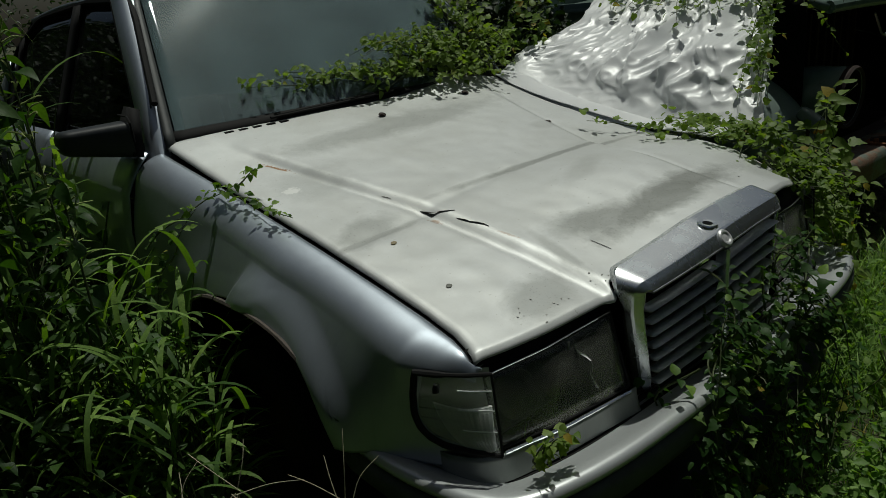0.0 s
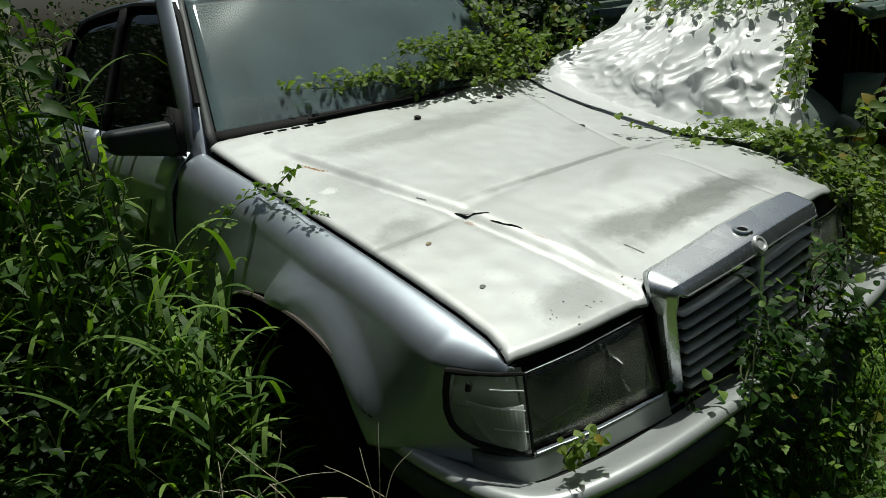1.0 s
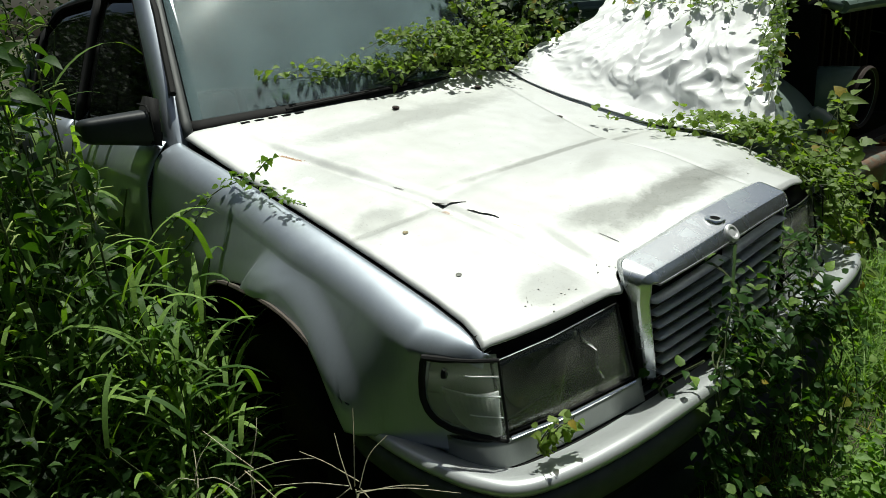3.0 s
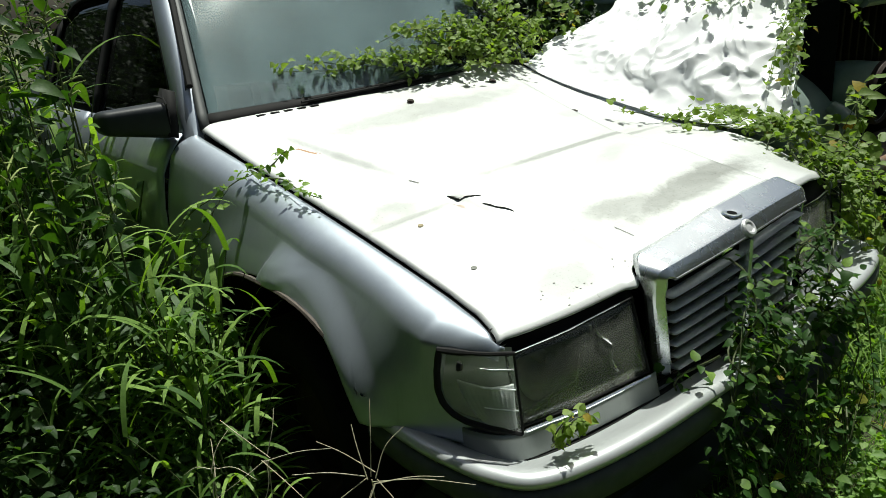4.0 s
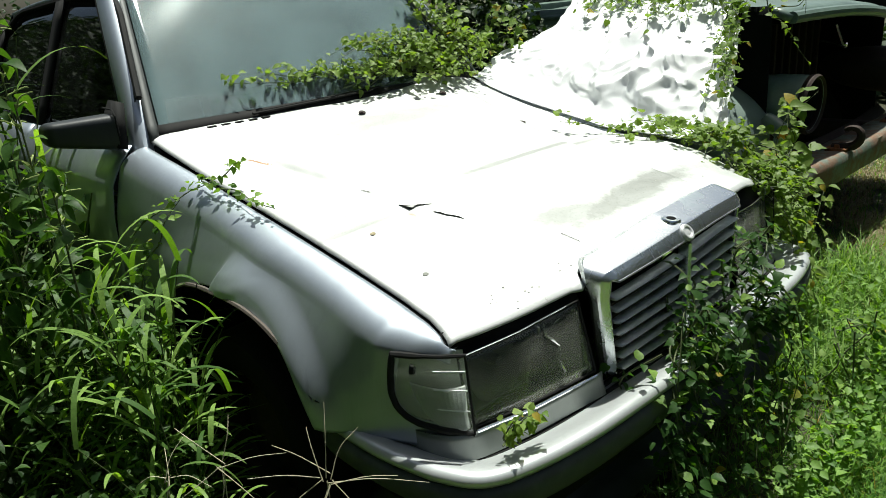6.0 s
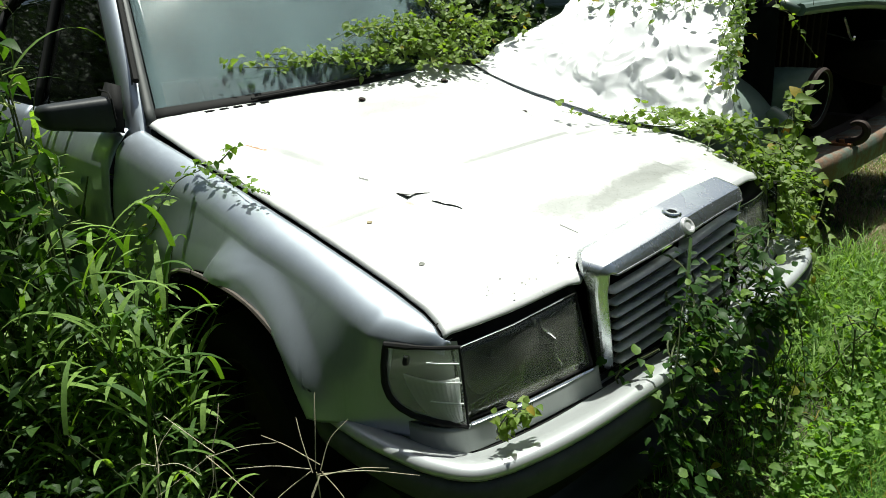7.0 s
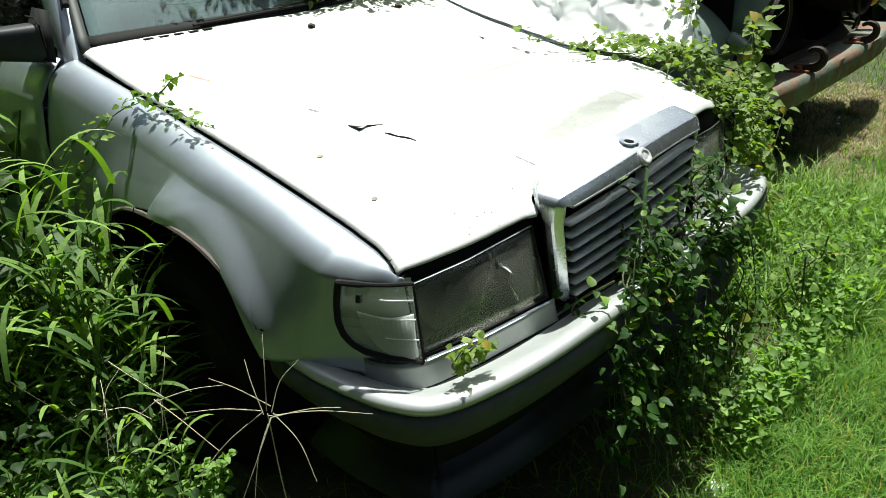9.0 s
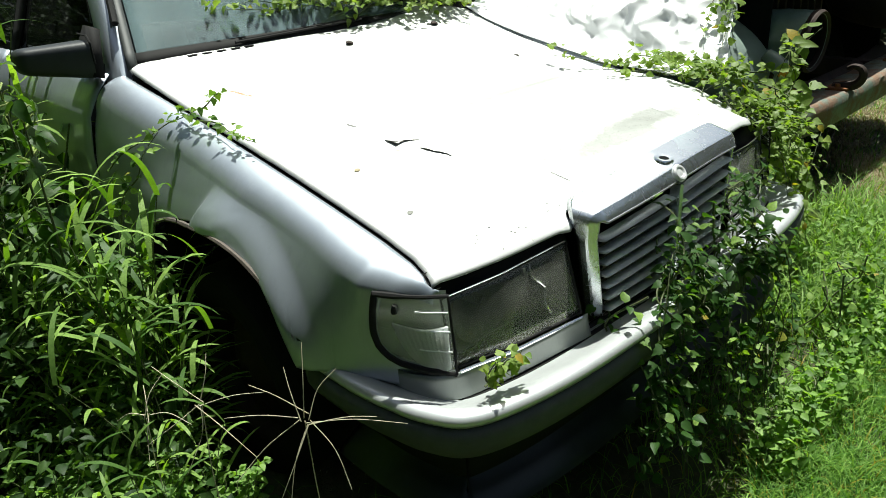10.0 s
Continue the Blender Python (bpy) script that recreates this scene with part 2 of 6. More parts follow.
M_LAWN = leaf_material("lawn_blade", (0.05, 0.14, 0.022), (0.24, 0.40, 0.075), per_object=False, yellow=0.04)
# shrub green set very dark: the shade among the leaves is in the colour
M_SHADELEAF = leaf_material("shaded_shrub_leaf", (0.010, 0.024, 0.008), (0.030, 0.058, 0.016), per_object=False, lit=0.2)
M_HERB = leaf_material("light_herb_leaf", (0.075, 0.16, 0.03), (0.27, 0.42, 0.11), per_object=False)
M_STEM = plain("green_brown_stem", (0.065, 0.085, 0.028), 0.7)
# green-grey paint darkened to carry the shade under the bumper
M_VALANCE = plain("shaded_green_grey_paint", (0.020, 0.026, 0.028), 0.35, 0.45, vary=0.35, scale=12, bump=0.05)
M_SEED = plain("pale_seed_spike", (0.50, 0.46, 0.32), 0.8)
M_SPIKE = plain("green_seed_spike", (0.24, 0.30, 0.09), 0.8)
M_DRY = leaf_material("dry_litter", (0.16, 0.12, 0.06), (0.42, 0.36, 0.24), per_object=False, lit=0.2)


def ground_material():
    k = Mat("soil_and_litter")
    a = k.noise(1.1, 6, 0.65)
    b = k.noise(35, 6, 0.7)
    c = k.mix(k.ramp(a, [(0.35, g3(0)), (0.65, g3(1))]), (0.030, 0.032, 0.016), (0.050, 0.065, 0.022))
    c = k.mix(k.math("MULTIPLY", k.ramp(b, [(0.45, g3(0)), (0.75, g3(1))]), 0.5), c, (0.14, 0.11, 0.06))
    k.bump(b, 0.8, 0.03)
    return k.set(c, 0.95)


def sheet_material():
    k = Mat("white_plastic_sheet")
    n = k.noise(4, 5, 0.6)
    c = k.mix(k.ramp(n, [(0.35, g3(0)), (0.7, g3(1))]), (0.84, 0.855, 0.86), (0.90, 0.91, 0.91))
    k.bump(k.noise(22, 4, 0.6), 0.10, 0.012)
    k.set(c, 0.35)
    tr = k.node("BsdfTranslucent")
    k.join(c, tr.inputs["Color"])
    m = k.node("MixShader")
    m.inputs[0].default_value = 0.20
    k.join(k.b.outputs[0], m.inputs[1])
    k.join(tr.outputs[0], m.inputs[2])
    k.join(m.outputs[0], k.t.nodes["Material Output"].inputs["Surface"])
    return k.m


M_GROUND = ground_material()
M_SHEET = sheet_material()


# ---- ways to build ----
def world_of(ob):
    m = ob.matrix_basis.copy()
    if ob.parent:
        m = world_of(ob.parent) @ ob.matrix_parent_inverse @ m
    return m


def adopt(ob, parent):
    ob.parent = parent
    ob.matrix_parent_inverse = world_of(parent).inverted()
    return ob


def thing(name, place, label, category, group="", kind=""):
    ob = new(name)
    ob.empty_display_size = 0.1
    ob.matrix_basis = Matrix.Translation(place)
    return tagged(ob, label, category, group, kind)


def mesh_of(name, bm, mats, smooth=True, sharp=0.6):
    bm.normal_update()
    if smooth:
        for f in bm.faces:
            f.smooth = True
        for e in bm.edges:
            if len(e.link_faces) == 2 and e.calc_face_angle(0) > sharp:
                e.smooth = False
    me = bpy.data.meshes.new(name)
    bm.to_mesh(me)
    bm.free()
    for m in mats if isinstance(mats, (list, tuple)) else [mats]:
        me.materials.append(m)
    return me


def part(name, bm, material, parent, label="", thick=0.0, offset=-1.0, smooth=True, sharp=0.6):
    """One mesh object under a thing or a part; thick: the thickness of sheet metal or glass."""
    ob = new(name, mesh_of(name, bm, material, smooth, sharp))
    if parent:
        adopt(ob, parent)
    if thick:
        md = ob.modifiers.new("thickness", "SOLIDIFY")
        md.thickness = thick
        md.offset = offset
    return tagged(ob, label)


def sm(a, b, x):
    t = min(1.0, max(0.0, (x - a) / (b - a)))
    return t * t * (3 - 2 * t)


def lerp(a, b, t):
    return a + (b - a) * t


def interp(x, table):
    for (x0, y0), (x1, y1) in zip(table, table[1:]):
        if x <= x1:
            return lerp(y0, y1, max(0, (x - x0) / (x1 - x0)))
    return table[-1][1]


def grid(bm, nu, nv, f, flip=False, loop=False):
    vs = [[bm.verts.new(f(i / nu, j / nv)) for j in range(nv + 1)] for i in range(nu if loop else nu + 1)]
    n = len(vs)
    for i in range(n if loop else n - 1):
        for j in range(nv):
            q = (vs[i][j], vs[(i + 1) % n][j], vs[(i + 1) % n][j + 1], vs[i][j + 1])
            bm.faces.new(q[::-1] if flip else q)
    return vs


def box(bm, lo, hi, bevel=0.005, m=None):
    r = bmesh.ops.create_cube(bm, size=1)
    c = [(a + b) / 2 for a, b in zip(lo, hi)]
    s = [abs(b - a) for a, b in zip(lo, hi)]
    vs = r["verts"]
    for v in vs:
        v.co = Vector((v.co.x * s[0] + c[0], v.co.y * s[1] + c[1], v.co.z * s[2] + c[2]))
        if m:
            v.co = m @ v.co
    if bevel:
        es = list({e for v in vs for e in v.link_edges})
        bmesh.ops.bevel(bm, geom=es, offset=min(bevel, min(s) * 0.45), segments=2, affect="EDGES", profile=0.7)
    return bm


def tube(bm, pts, radii, n=8, cap=True):
    pts = [Vector(p) for p in pts]
    if isinstance(radii, (int, float)):
        radii = [radii] * len(pts)
    rings = []
    up = Vector((0.13, 0.27, 0.95))
    for i, p in enumerate(pts):
        d = (pts[min(i + 1, len(pts) - 1)] - pts[max(i - 1, 0)]).normalized()
        a = d.cross(up)
        if a.length < 1e-3:
            a = d.cross(Vector((1, 0, 0)))
        a.normalize()
        b = a.cross(d).normalized()
        up = b
        rings.append([bm.verts.new(p + radii[i] * (a * math.cos(2 * math.pi * k / n) + b * math.sin(2 * math.pi * k / n))) for k in range(n)])
    for r0, r1 in zip(rings, rings[1:]):
        for k in range(n):
            bm.faces.new((r0[k], r0[(k + 1) % n], r1[(k + 1) % n], r1[k]))
    if cap:
        bm.faces.new(rings[0][::-1])
        bm.faces.new(rings[-1])
    return bm


def lathe(bm, profile, centre, axis, n=32):
    """Turns (radius, along) pairs round an axis."""
    q = Vector(axis).to_track_quat("Z", "Y")
    c = Vector(centre)
    grid(bm, n, len(profile) - 1, lambda u, v: c + q @ Vector((profile[round(v * (len(profile) - 1))][0] * math.cos(2 * math.pi * u), profile[round(v * (len(profile) - 1))][0] * math.sin(2 * math.pi * u), profile[round(v * (len(profile) - 1))][1])), loop=True)
    return bm


def sweep(bm, path, profile, flip=False):
    """A profile of (out, z) pairs carried along a plan path of (x, y) points; out is to the path's right-hand side."""
    n = len(path)
    out = []
    for i in range(n):
        d = (Vector(path[min(i + 1, n - 1)]) - Vector(path[max(i - 1, 0)])).normalized()
        out.append(Vector((d.y, -d.x)))
    grid(bm, n - 1, len(profile) - 1, lambda u, v: Vector((*(Vector(path[round(u * (n - 1))]) + out[round(u * (n - 1))] * profile[round(v * (len(profile) - 1))][0]), profile[round(v * (len(profile) - 1))][1])), flip)
    return bm


def smooth_path(pts, n):
    """Points of a Catmull-Rom curve through pts."""
    P = [Vector(p) for p in pts]
    P = [2 * P[0] - P[1]] + P + [2 * P[-1] - P[-2]]
    out = []
    for i in range(1, len(P) - 2):
        for k in range(n):
            t = k / n
            a, b, c, d = P[i - 1:i + 3]
            out.append(0.5 * (2 * b + (c - a) * t + (2 * a - 5 * b + 4 * c - d) * t * t + (3 * b - a - 3 * c + d) * t ** 3))
    out.append(P[-2])
    return out


# ---- the silver saloon ----
car = thing("car", (0, 2.3, 0), "abandoned weathered silver saloon car overgrown with vines, standing in tall weeds", "car")


def seam_x(y):
    """Half the bonnet's width: waisted, with rounded front corners."""
    return interp(y, [(0.14, 0.712), (0.172, 0.704), (0.207, 0.692), (0.25, 0.682), (0.34, 0.676), (0.45, 0.675), (0.65, 0.677), (0.80, 0.681), (1.12, 0.691), (1.30, 0.701), (1.40, 0.708), (1.50, 0.712)])


def bonnet_edge(y):
    return 0.70 + 0.215 * y


def fold_line(x):
    return 0.715 + 0.05 * math.sin(2.2 * x) - 0.03 * x * x


def bonnet_z(x, y):
    a = abs(x)
    ridge = interp(y, [(0.1, 0.315), (0.35, 0.325), (0.7, 0.365), (1.3, 0.53), (1.6, 0.58)])
    z = bonnet_edge(y) + 0.012 * (1 - (x / 0.7) ** 2)
    z += 0.015 * sm(ridge + 0.034, ridge - 0.010, a) * sm(1.5, 1.15, y)
    z -= 0.002 * math.exp(-((a - ridge - 0.034) / 0.012) ** 2) * sm(1.3, 1.0, y)
    rise = sm(-0.35, 0.35, x) * sm(0.80, 0.45, y) * (1 - 0.9 * sm(0.48, 0.70, x) * sm(0.40, 0.20, y))
    z += 0.042 * rise
    d = y - fold_line(x)
    z += (-0.0022 * math.exp(-(d / 0.020) ** 2) + 0.0008 * math.exp(-((abs(d) - 0.06) / 0.04) ** 2)) * sm(0.71, 0.6, a)
    z += 0.040 * math.exp(-((x - 0.47) / 0.2) ** 2) * sm(1.33, 1.47, y) + 0.017 * sm(1.15, 1.50, y)
    z += 0.002 * noise.noise((x * 5, y * 5, 1.3)) + 0.0012 * noise.noise((x * 17, y * 17, 4.1))
    return z


def bonnet_front(x):
    """Where the bonnet's front lip runs: over the headlamps it reaches further forward than behind the grille shell."""
    a = abs(x)
    return 0.120 + 0.016 * sm(0.33, 0.36, a) + 0.042 * (a / 0.70) ** 4 + 0.038 * sm(0.335, 0.315, a) + 0.03 * sm(0.52, 0.70, x) ** 2


def bonnet_point(u, v):
    wide = seam_x(lerp(0.162, 1.478, v))
    x = lerp(-wide, wide, u)
    y0 = bonnet_front(x)
    y = lerp(y0, 1.490 - 0.012 * (abs(x) / 0.7) ** 4, v)
    z = bonnet_z(x, y)
    if abs(x) > 0.325:
        z -= 0.010 * (1 - sm(0, 0.018, y - y0)) ** 2
    z -= 0.008 * sm(wide - 0.015, wide, abs(x))
    return Vector((x, y, z))


bm = bmesh.new()
n_u, n_v = 150, 150
grid(bm, n_u, n_v, lambda u, v: bonnet_point(u, v ** 1.1))
bonnet = part("hood", bm, M_HOOD, car, "sun-bleached silver bonnet, stained, creased across and split", thick=0.004, sharp=1.0)
bm = bmesh.new()
grid(bm, 12, 12, lambda u, v: Vector((lerp(-0.68, 0.68, u), lerp(0.22, 1.42, v), bonnet_edge(lerp(0.22, 1.42, v)) - 0.05)))
part("engine_bay_lining", bm, M_CAVITY_SHADE, car, thick=0.01)

# the bonnet is split open along the near ridge where it was bent: two ragged gashes with a lifted lip each
for k, line_ in enumerate((((-0.388, 0.690, 0.000), (-0.381, 0.668, 0.004), (-0.378, 0.648, 0.0075), (-0.366, 0.640, 0.003), (-0.352, 0.622, 0.0015), (-0.338, 0.612, 0.0)), ((-0.358, 0.585, 0.0), (-0.352, 0.565, 0.0018), (-0.349, 0.548, 0.0010), (-0.341, 0.530, 0.0022), (-0.334, 0.512, 0.0012), (-0.333, 0.498, 0.0)))):
    bm = bmesh.new()
    edge_a = [bm.verts.new((x - w, y, bonnet_z(x, y) + 0.0016)) for x, y, w in line_]
    edge_b = [bm.verts.new((x + w * 0.6 + 0.0006, y + 0.3 * w, bonnet_z(x, y) + 0.0016)) for x, y, w in line_]
    for a, b, c, d in zip(edge_a, edge_a[1:], edge_b[1:], edge_b):
        bm.faces.new((a, b, c, d))
    gash = part("gash", bm, M_CAVITY_SHADE, bonnet, "black gash in the split steel", thick=0.001)
    bm = bmesh.new()
    edge_a = [bm.verts.new((x + w * 0.6, y + 0.3 * w, bonnet_z(x, y) + 0.0015)) for x, y, w in line_]
    edge_b = [bm.verts.new((x + w * 0.75 + 0.0008, y + 0.3 * w, bonnet_z(x, y) + 0.0022 + 0.3 * w)) for x, y, w in line_]
    for a, b, c, d in zip(edge_a, edge_a[1:], edge_b[1:], edge_b):
        bm.faces.new((a, b, c, d))
    part("torn_lip", bm, M_IRON, gash, "rusty torn steel lip", thick=0.0012)

# plan outline of the front corner, at lamp height, from the side to the middle
def side_x(y):
    return interp(y, [(0.12, 0.66), (0.165, 0.722), (0.20, 0.750), (0.24, 0.772), (0.28, 0.787), (0.34, 0.815), (0.42, 0.838), (0.55, 0.856), (0.84, 0.866), (1.5, 0.866)])


ARCH_Y, ARCH_A, ARCH_Z, ARCH_B = 0.85, 0.405, 0.36, 0.365


def arch_z(y):
    u = abs(y - ARCH_Y) / ARCH_A
    return ARCH_Z + ARCH_B * (1 - u ** 2.6) ** (1 / 2.6) if u < 1 else 0


def fender_low(y):
    if y < ARCH_Y - ARCH_A:
        return 0.503
    if y > ARCH_Y + ARCH_A:
        return 0.24
    return max(arch_z(y), 0.503 if y < ARCH_Y else 0.24)


def roll_drop(y):
    return interp(y, [(0.16, 0.022), (0.28, 0.046), (0.36, 0.050), (0.5, 0.054), (0.8, 0.058), (1.0, 0.060), (1.5, 0.062)])


def shoulder_x(y):
    """Where the wing's rounded shoulder passes into its side."""
    return min(seam_x(y) + 0.112, side_x(y) - 0.012)


def fender_top(s, u, v, out=None):
    y = lerp(0.172, 1.475, u ** 1.2)
    xo, ze, h = out or shoulder_x(y), bonnet_edge(y) - 0.004, roll_drop(y)
    full = radians(75)
    a = v * full
    x0 = min(seam_x(y) + 0.011, xo - 0.02)
    x = x0 + (xo - x0) * math.sin(a) / math.sin(full)
    z = ze - h * (1 - math.cos(a)) / (1 - math.cos(full)) - 0.004 * (1 - sm(0, 0.12, v)) ** 2
    nose = (1 - sm(0, 0.05, y - 0.172)) ** 2
    return Vector((s * x, y, z - 0.018 * nose))


def fender_side(s, u, v):
    y0 = interp(0.72 - 0.232 * v, [(0.488, 0.158), (0.536, 0.172), (0.550, 0.196), (0.560, 0.232), (0.575, 0.256), (0.595, 0.269), (0.625, 0.275), (0.66, 0.271), (0.72, 0.262)])
    y = y0 + (1.475 - y0) * u
    zt, zl = bonnet_edge(y) - 0.004 - roll_drop(y), fender_low(y)
    z = lerp(zt, zl, v)
    t = min(1.0, (zt - z) / 0.20)
    lean = t * (1.5 - 0.5 * t * t)
    x = lerp(shoulder_x(y), side_x(y), lean) - 0.008 * sm(0.27, 0.16, y)
    x += 0.010 * math.sin(math.pi * min(1, max(0, (z - 0.3) / 0.48))) * sm(0.29, 0.45, y)
    da = math.hypot((y - ARCH_Y) / ARCH_A, (max(z, ARCH_Z) - ARCH_Z) / ARCH_B) - 1
    x += 0.026 * sm(0.27, 0.10, da) * sm(0.30, 0.50, y) * (sm(0.895, 0.865, y + 0.5 * (z - 0.75)) if s < 0 else sm(1.42, 1.28, y))
    x -= 0.004 * math.exp(-((da - 0.42) / 0.15) ** 2) * sm(0.35, 0.6, y) * sm(1.4, 1.2, y)
    x -= 0.05 * sm(0.5, 0.24, z) * sm(1.2, 1.3, y)
    if s < 0:
        # the flare is knocked outwards, cracked, and broken off short behind
        hit = math.exp(-((y - 0.79) / 0.07) ** 2 - ((z - 0.745) / 0.04) ** 2)
        x += 0.012 * hit + 0.006 * hit * noise.noise((y * 26, z * 30, 1.0))
    return Vector((s * x, y, z))


def fender(s):
    bm = bmesh.new()
    # nose over the indicator, then the long panel from the seam down to the arch
    grid(bm, 14, 12, lambda u, v: fender_top(s, (((lerp(0.172, 0.262, u) - 0.172) / 1.303) ** (1 / 1.2)), v), flip=s > 0)

    def panel(u, v):
        if v < 0.3:
            p = fender_side(s, u, 0)
            return fender_top(s, ((p.y - 0.172) / 1.303) ** (1 / 1.2), v / 0.3, abs(p.x))
        return fender_side(s, u, (v - 0.3) / 0.7)

    grid(bm, 150, 40, panel, flip=s > 0)
    bmesh.ops.remove_doubles(bm, verts=bm.verts, dist=0.0008)
    bm.normal_update()
    f = part("fender", bm, M_PAINT, car, "silver front wing, dulled and dented over the wheel", thick=0.004, sharp=1.2)
    bm = bmesh.new()
    lip = [(s * (side_x(y) + 0.004), y, arch_z(y)) for y in [ARCH_Y - ARCH_A * math.cos(math.pi * k / 40) for k in range(4, 39)]]
    tube(bm, lip, [0.006 + 0.003 * noise.noise((p[1] * 14, p[2] * 14, s)) for p in lip], 6)
    part("arch_lip", bm, M_GRIME, f, "brown grimy broken arch lip")
    if s < 0:
        for pts in (((-0.905, 0.852, 0.768), (-0.907, 0.862, 0.752), (-0.904, 0.880, 0.736)), ((-0.900, 0.690, 0.735), (-0.903, 0.702, 0.722), (-0.898, 0.712, 0.712))):
            bm = bmesh.new()
            tube(bm, smooth_path([Vector(p) for p in pts], 4), 0.0014, 5)
            part("crack", bm, M_RUBBER, f, "dark crack in the flared arch")
    bm = bmesh.new()
    grid(bm, 24, 3, lambda u, v: Vector((s * lerp(0.815, 0.50, v), ARCH_Y - (ARCH_A + 0.004) * math.cos(math.pi * u), max(0.2, arch_z(ARCH_Y - ARCH_A * 0.999 * math.cos(math.pi * u)) + 0.012))))
    part("wheel_arch_liner", bm, M_UNDER, f, thick=0.005)
    return f


fender_r = fender(-1)
fender_l = fender(1)

# dark seams where bonnet and wings meet
for s in (-1, 1):
    bm = bmesh.new()
    tube(bm, [(s * (seam_x(y) + 0.005), y, bonnet_edge(y) - 0.026) for y in (0.19, 0.22, 0.26, 0.32, 0.4, 0.55, 0.7, 0.85, 1.0, 1.15, 1.3, 1.46)], 0.012, 6)
    part("bonnet_seal", bm, M_RUBBER, car, "black rubber seal in the gap")


# ---- headlamps and indicators ----
def nose_y(x):
    """Plan of the lamp fronts."""
    return interp(abs(x), [(0.0, 0.075), (0.34, 0.098), (0.55, 0.112), (0.70, 0.140), (0.735, 0.178), (0.762, 0.222), (0.80, 0.30)])


def headlamp(s):
    lamp = thing("headlamp", (s * 0.5, 0.2, 0.6), "clouded rectangular headlamp with a cracked lens", "")
    adopt(lamp, car)

    zlo, zhi = 0.545, 0.692

    def lens(u, v, back=0.0):
        x = lerp(0.352, 0.694, u)
        return Vector((s * x, nose_y(x) + 0.028 * v + 0.006 - 0.018 * (1 - u) * (1 - v) + back, lerp(zlo, zhi, v) + 0.015 * (1 - u) * v))

    bm = bmesh.new()
    grid(bm, 20, 8, lambda u, v: lens(u, v) + Vector((0, -0.006 * math.sin(math.pi * u) * math.sin(math.pi * v), 0)), flip=s < 0)
    g = part("lens", bm, M_LENS, lamp, "dusty yellowed lamp glass", thick=0.003)
    g.visible_shadow = False
    bm = bmesh.new()
    rim = [lens(u, 0) for u in np.linspace(0, 1, 9)] + [lens(1, v) for v in np.linspace(0.1, 1, 6)] + [lens(u, 1) for u in np.linspace(0.9, 0, 9)] + [lens(0, v) for v in np.linspace(0.9, 0, 6)]
    tube(bm, rim, 0.003, 6, cap=False)
    part("lens_rim", bm, M_RUBBER, lamp)
    bm = bmesh.new()
    tube(bm, [lens(u, 1.02) + Vector((0, -0.003, 0.0)) for u in np.linspace(0.12, 1, 9)], 0.0015, 6)
    part("lens_top_edge", bm, M_REFLECT, lamp, "bright upper edge of the lamp glass")
    bm = bmesh.new()
    lo, hi = 0.345, 0.698
    grid(bm, 6, 5, lambda u, v: Vector((s * lerp(lo, hi, u), 0.27, lerp(zlo - 0.01, zhi + 0.01, v))), flip=s < 0)
    for za, zb in ((zlo - 0.01, zlo - 0.006), (zhi + 0.012, zhi + 0.016)):
        box(bm, (s * lo, nose_y(0.69) + 0.050, za), (s * hi, 0.28, zb), 0)
    for xa in (lo, hi):
        box(bm, (s * xa - 0.003, nose_y(xa) + 0.055, zlo - 0.01), (s * xa + 0.003, 0.28, zhi + 0.016), 0)
    part("housing", bm, M_INNER, lamp)
    for cx, r, nm in ((0.565, 0.088, "main_reflector"), (0.415, 0.060, "fog_reflector")):
        bm = bmesh.new()
        prof = [(r * t, (0.030 if cx < 0.5 else 0.085) * (1 - t * t)) for t in (0.12, 0.25, 0.4, 0.55, 0.7, 0.85, 1.0)]
        lathe(bm, prof, (s * cx, 0.186 if cx > 0.5 else 0.134, 0.626), (0, 1, 0), 28)
        for v in bm.verts:
            v.co.z = min(max(v.co.z, zlo), zhi + 0.004)
        part(nm, bm, M_TARNISH if cx < 0.5 else M_INNER, lamp, "tarnished silver reflector", thick=0.002)
        bm = bmesh.new()
        lathe(bm, [(0.001, -0.03), (0.012, -0.028), (0.014, 0.0), (0.014, 0.05)], (s * cx, 0.21, 0.630), (0, 1, 0), 16)
        part("bulb", bm, M_CLEAR if cx < 0.5 else M_DULL, lamp)
    bm = bmesh.new()
    box(bm, (s * 0.482, 0.135, zlo), (s * 0.490, 0.25, zhi), 0.002)
    part("divider", bm, M_INNER, lamp)
    # crack and curled film behind the glass
    rg = random.Random(3)
    bm = bmesh.new()
    pts = [lens(0.34 - 0.10 * t + 0.03 * math.sin(9 * t), 0.95 - 0.75 * t, -0.003) + Vector((rg.uniform(-0.003, 0.003), 0, 0)) for t in np.linspace(0, 1, 9)]
    tube(bm, pts, [0.0015 + 0.002 * rg.random() for _ in pts], 5)
    part("lens_crack", bm, M_CLEAR, lamp, "white crack in the glass")
    bm = bmesh.new()
    tube(bm, [lens(0.86 - 0.30 * t, 0.10 + 0.20 * t + 0.03 * math.sin(5 * t), 0.012) for t in np.linspace(0, 1, 7)], [0.002, 0.003, 0.002, 0.004, 0.003, 0.002, 0.001], 5)
    part("dead_stalk", bm, M_STEM, lamp, "dry stalk behind the lamp glass")
    # painted trim panel under the lamp
    bm = bmesh.new()
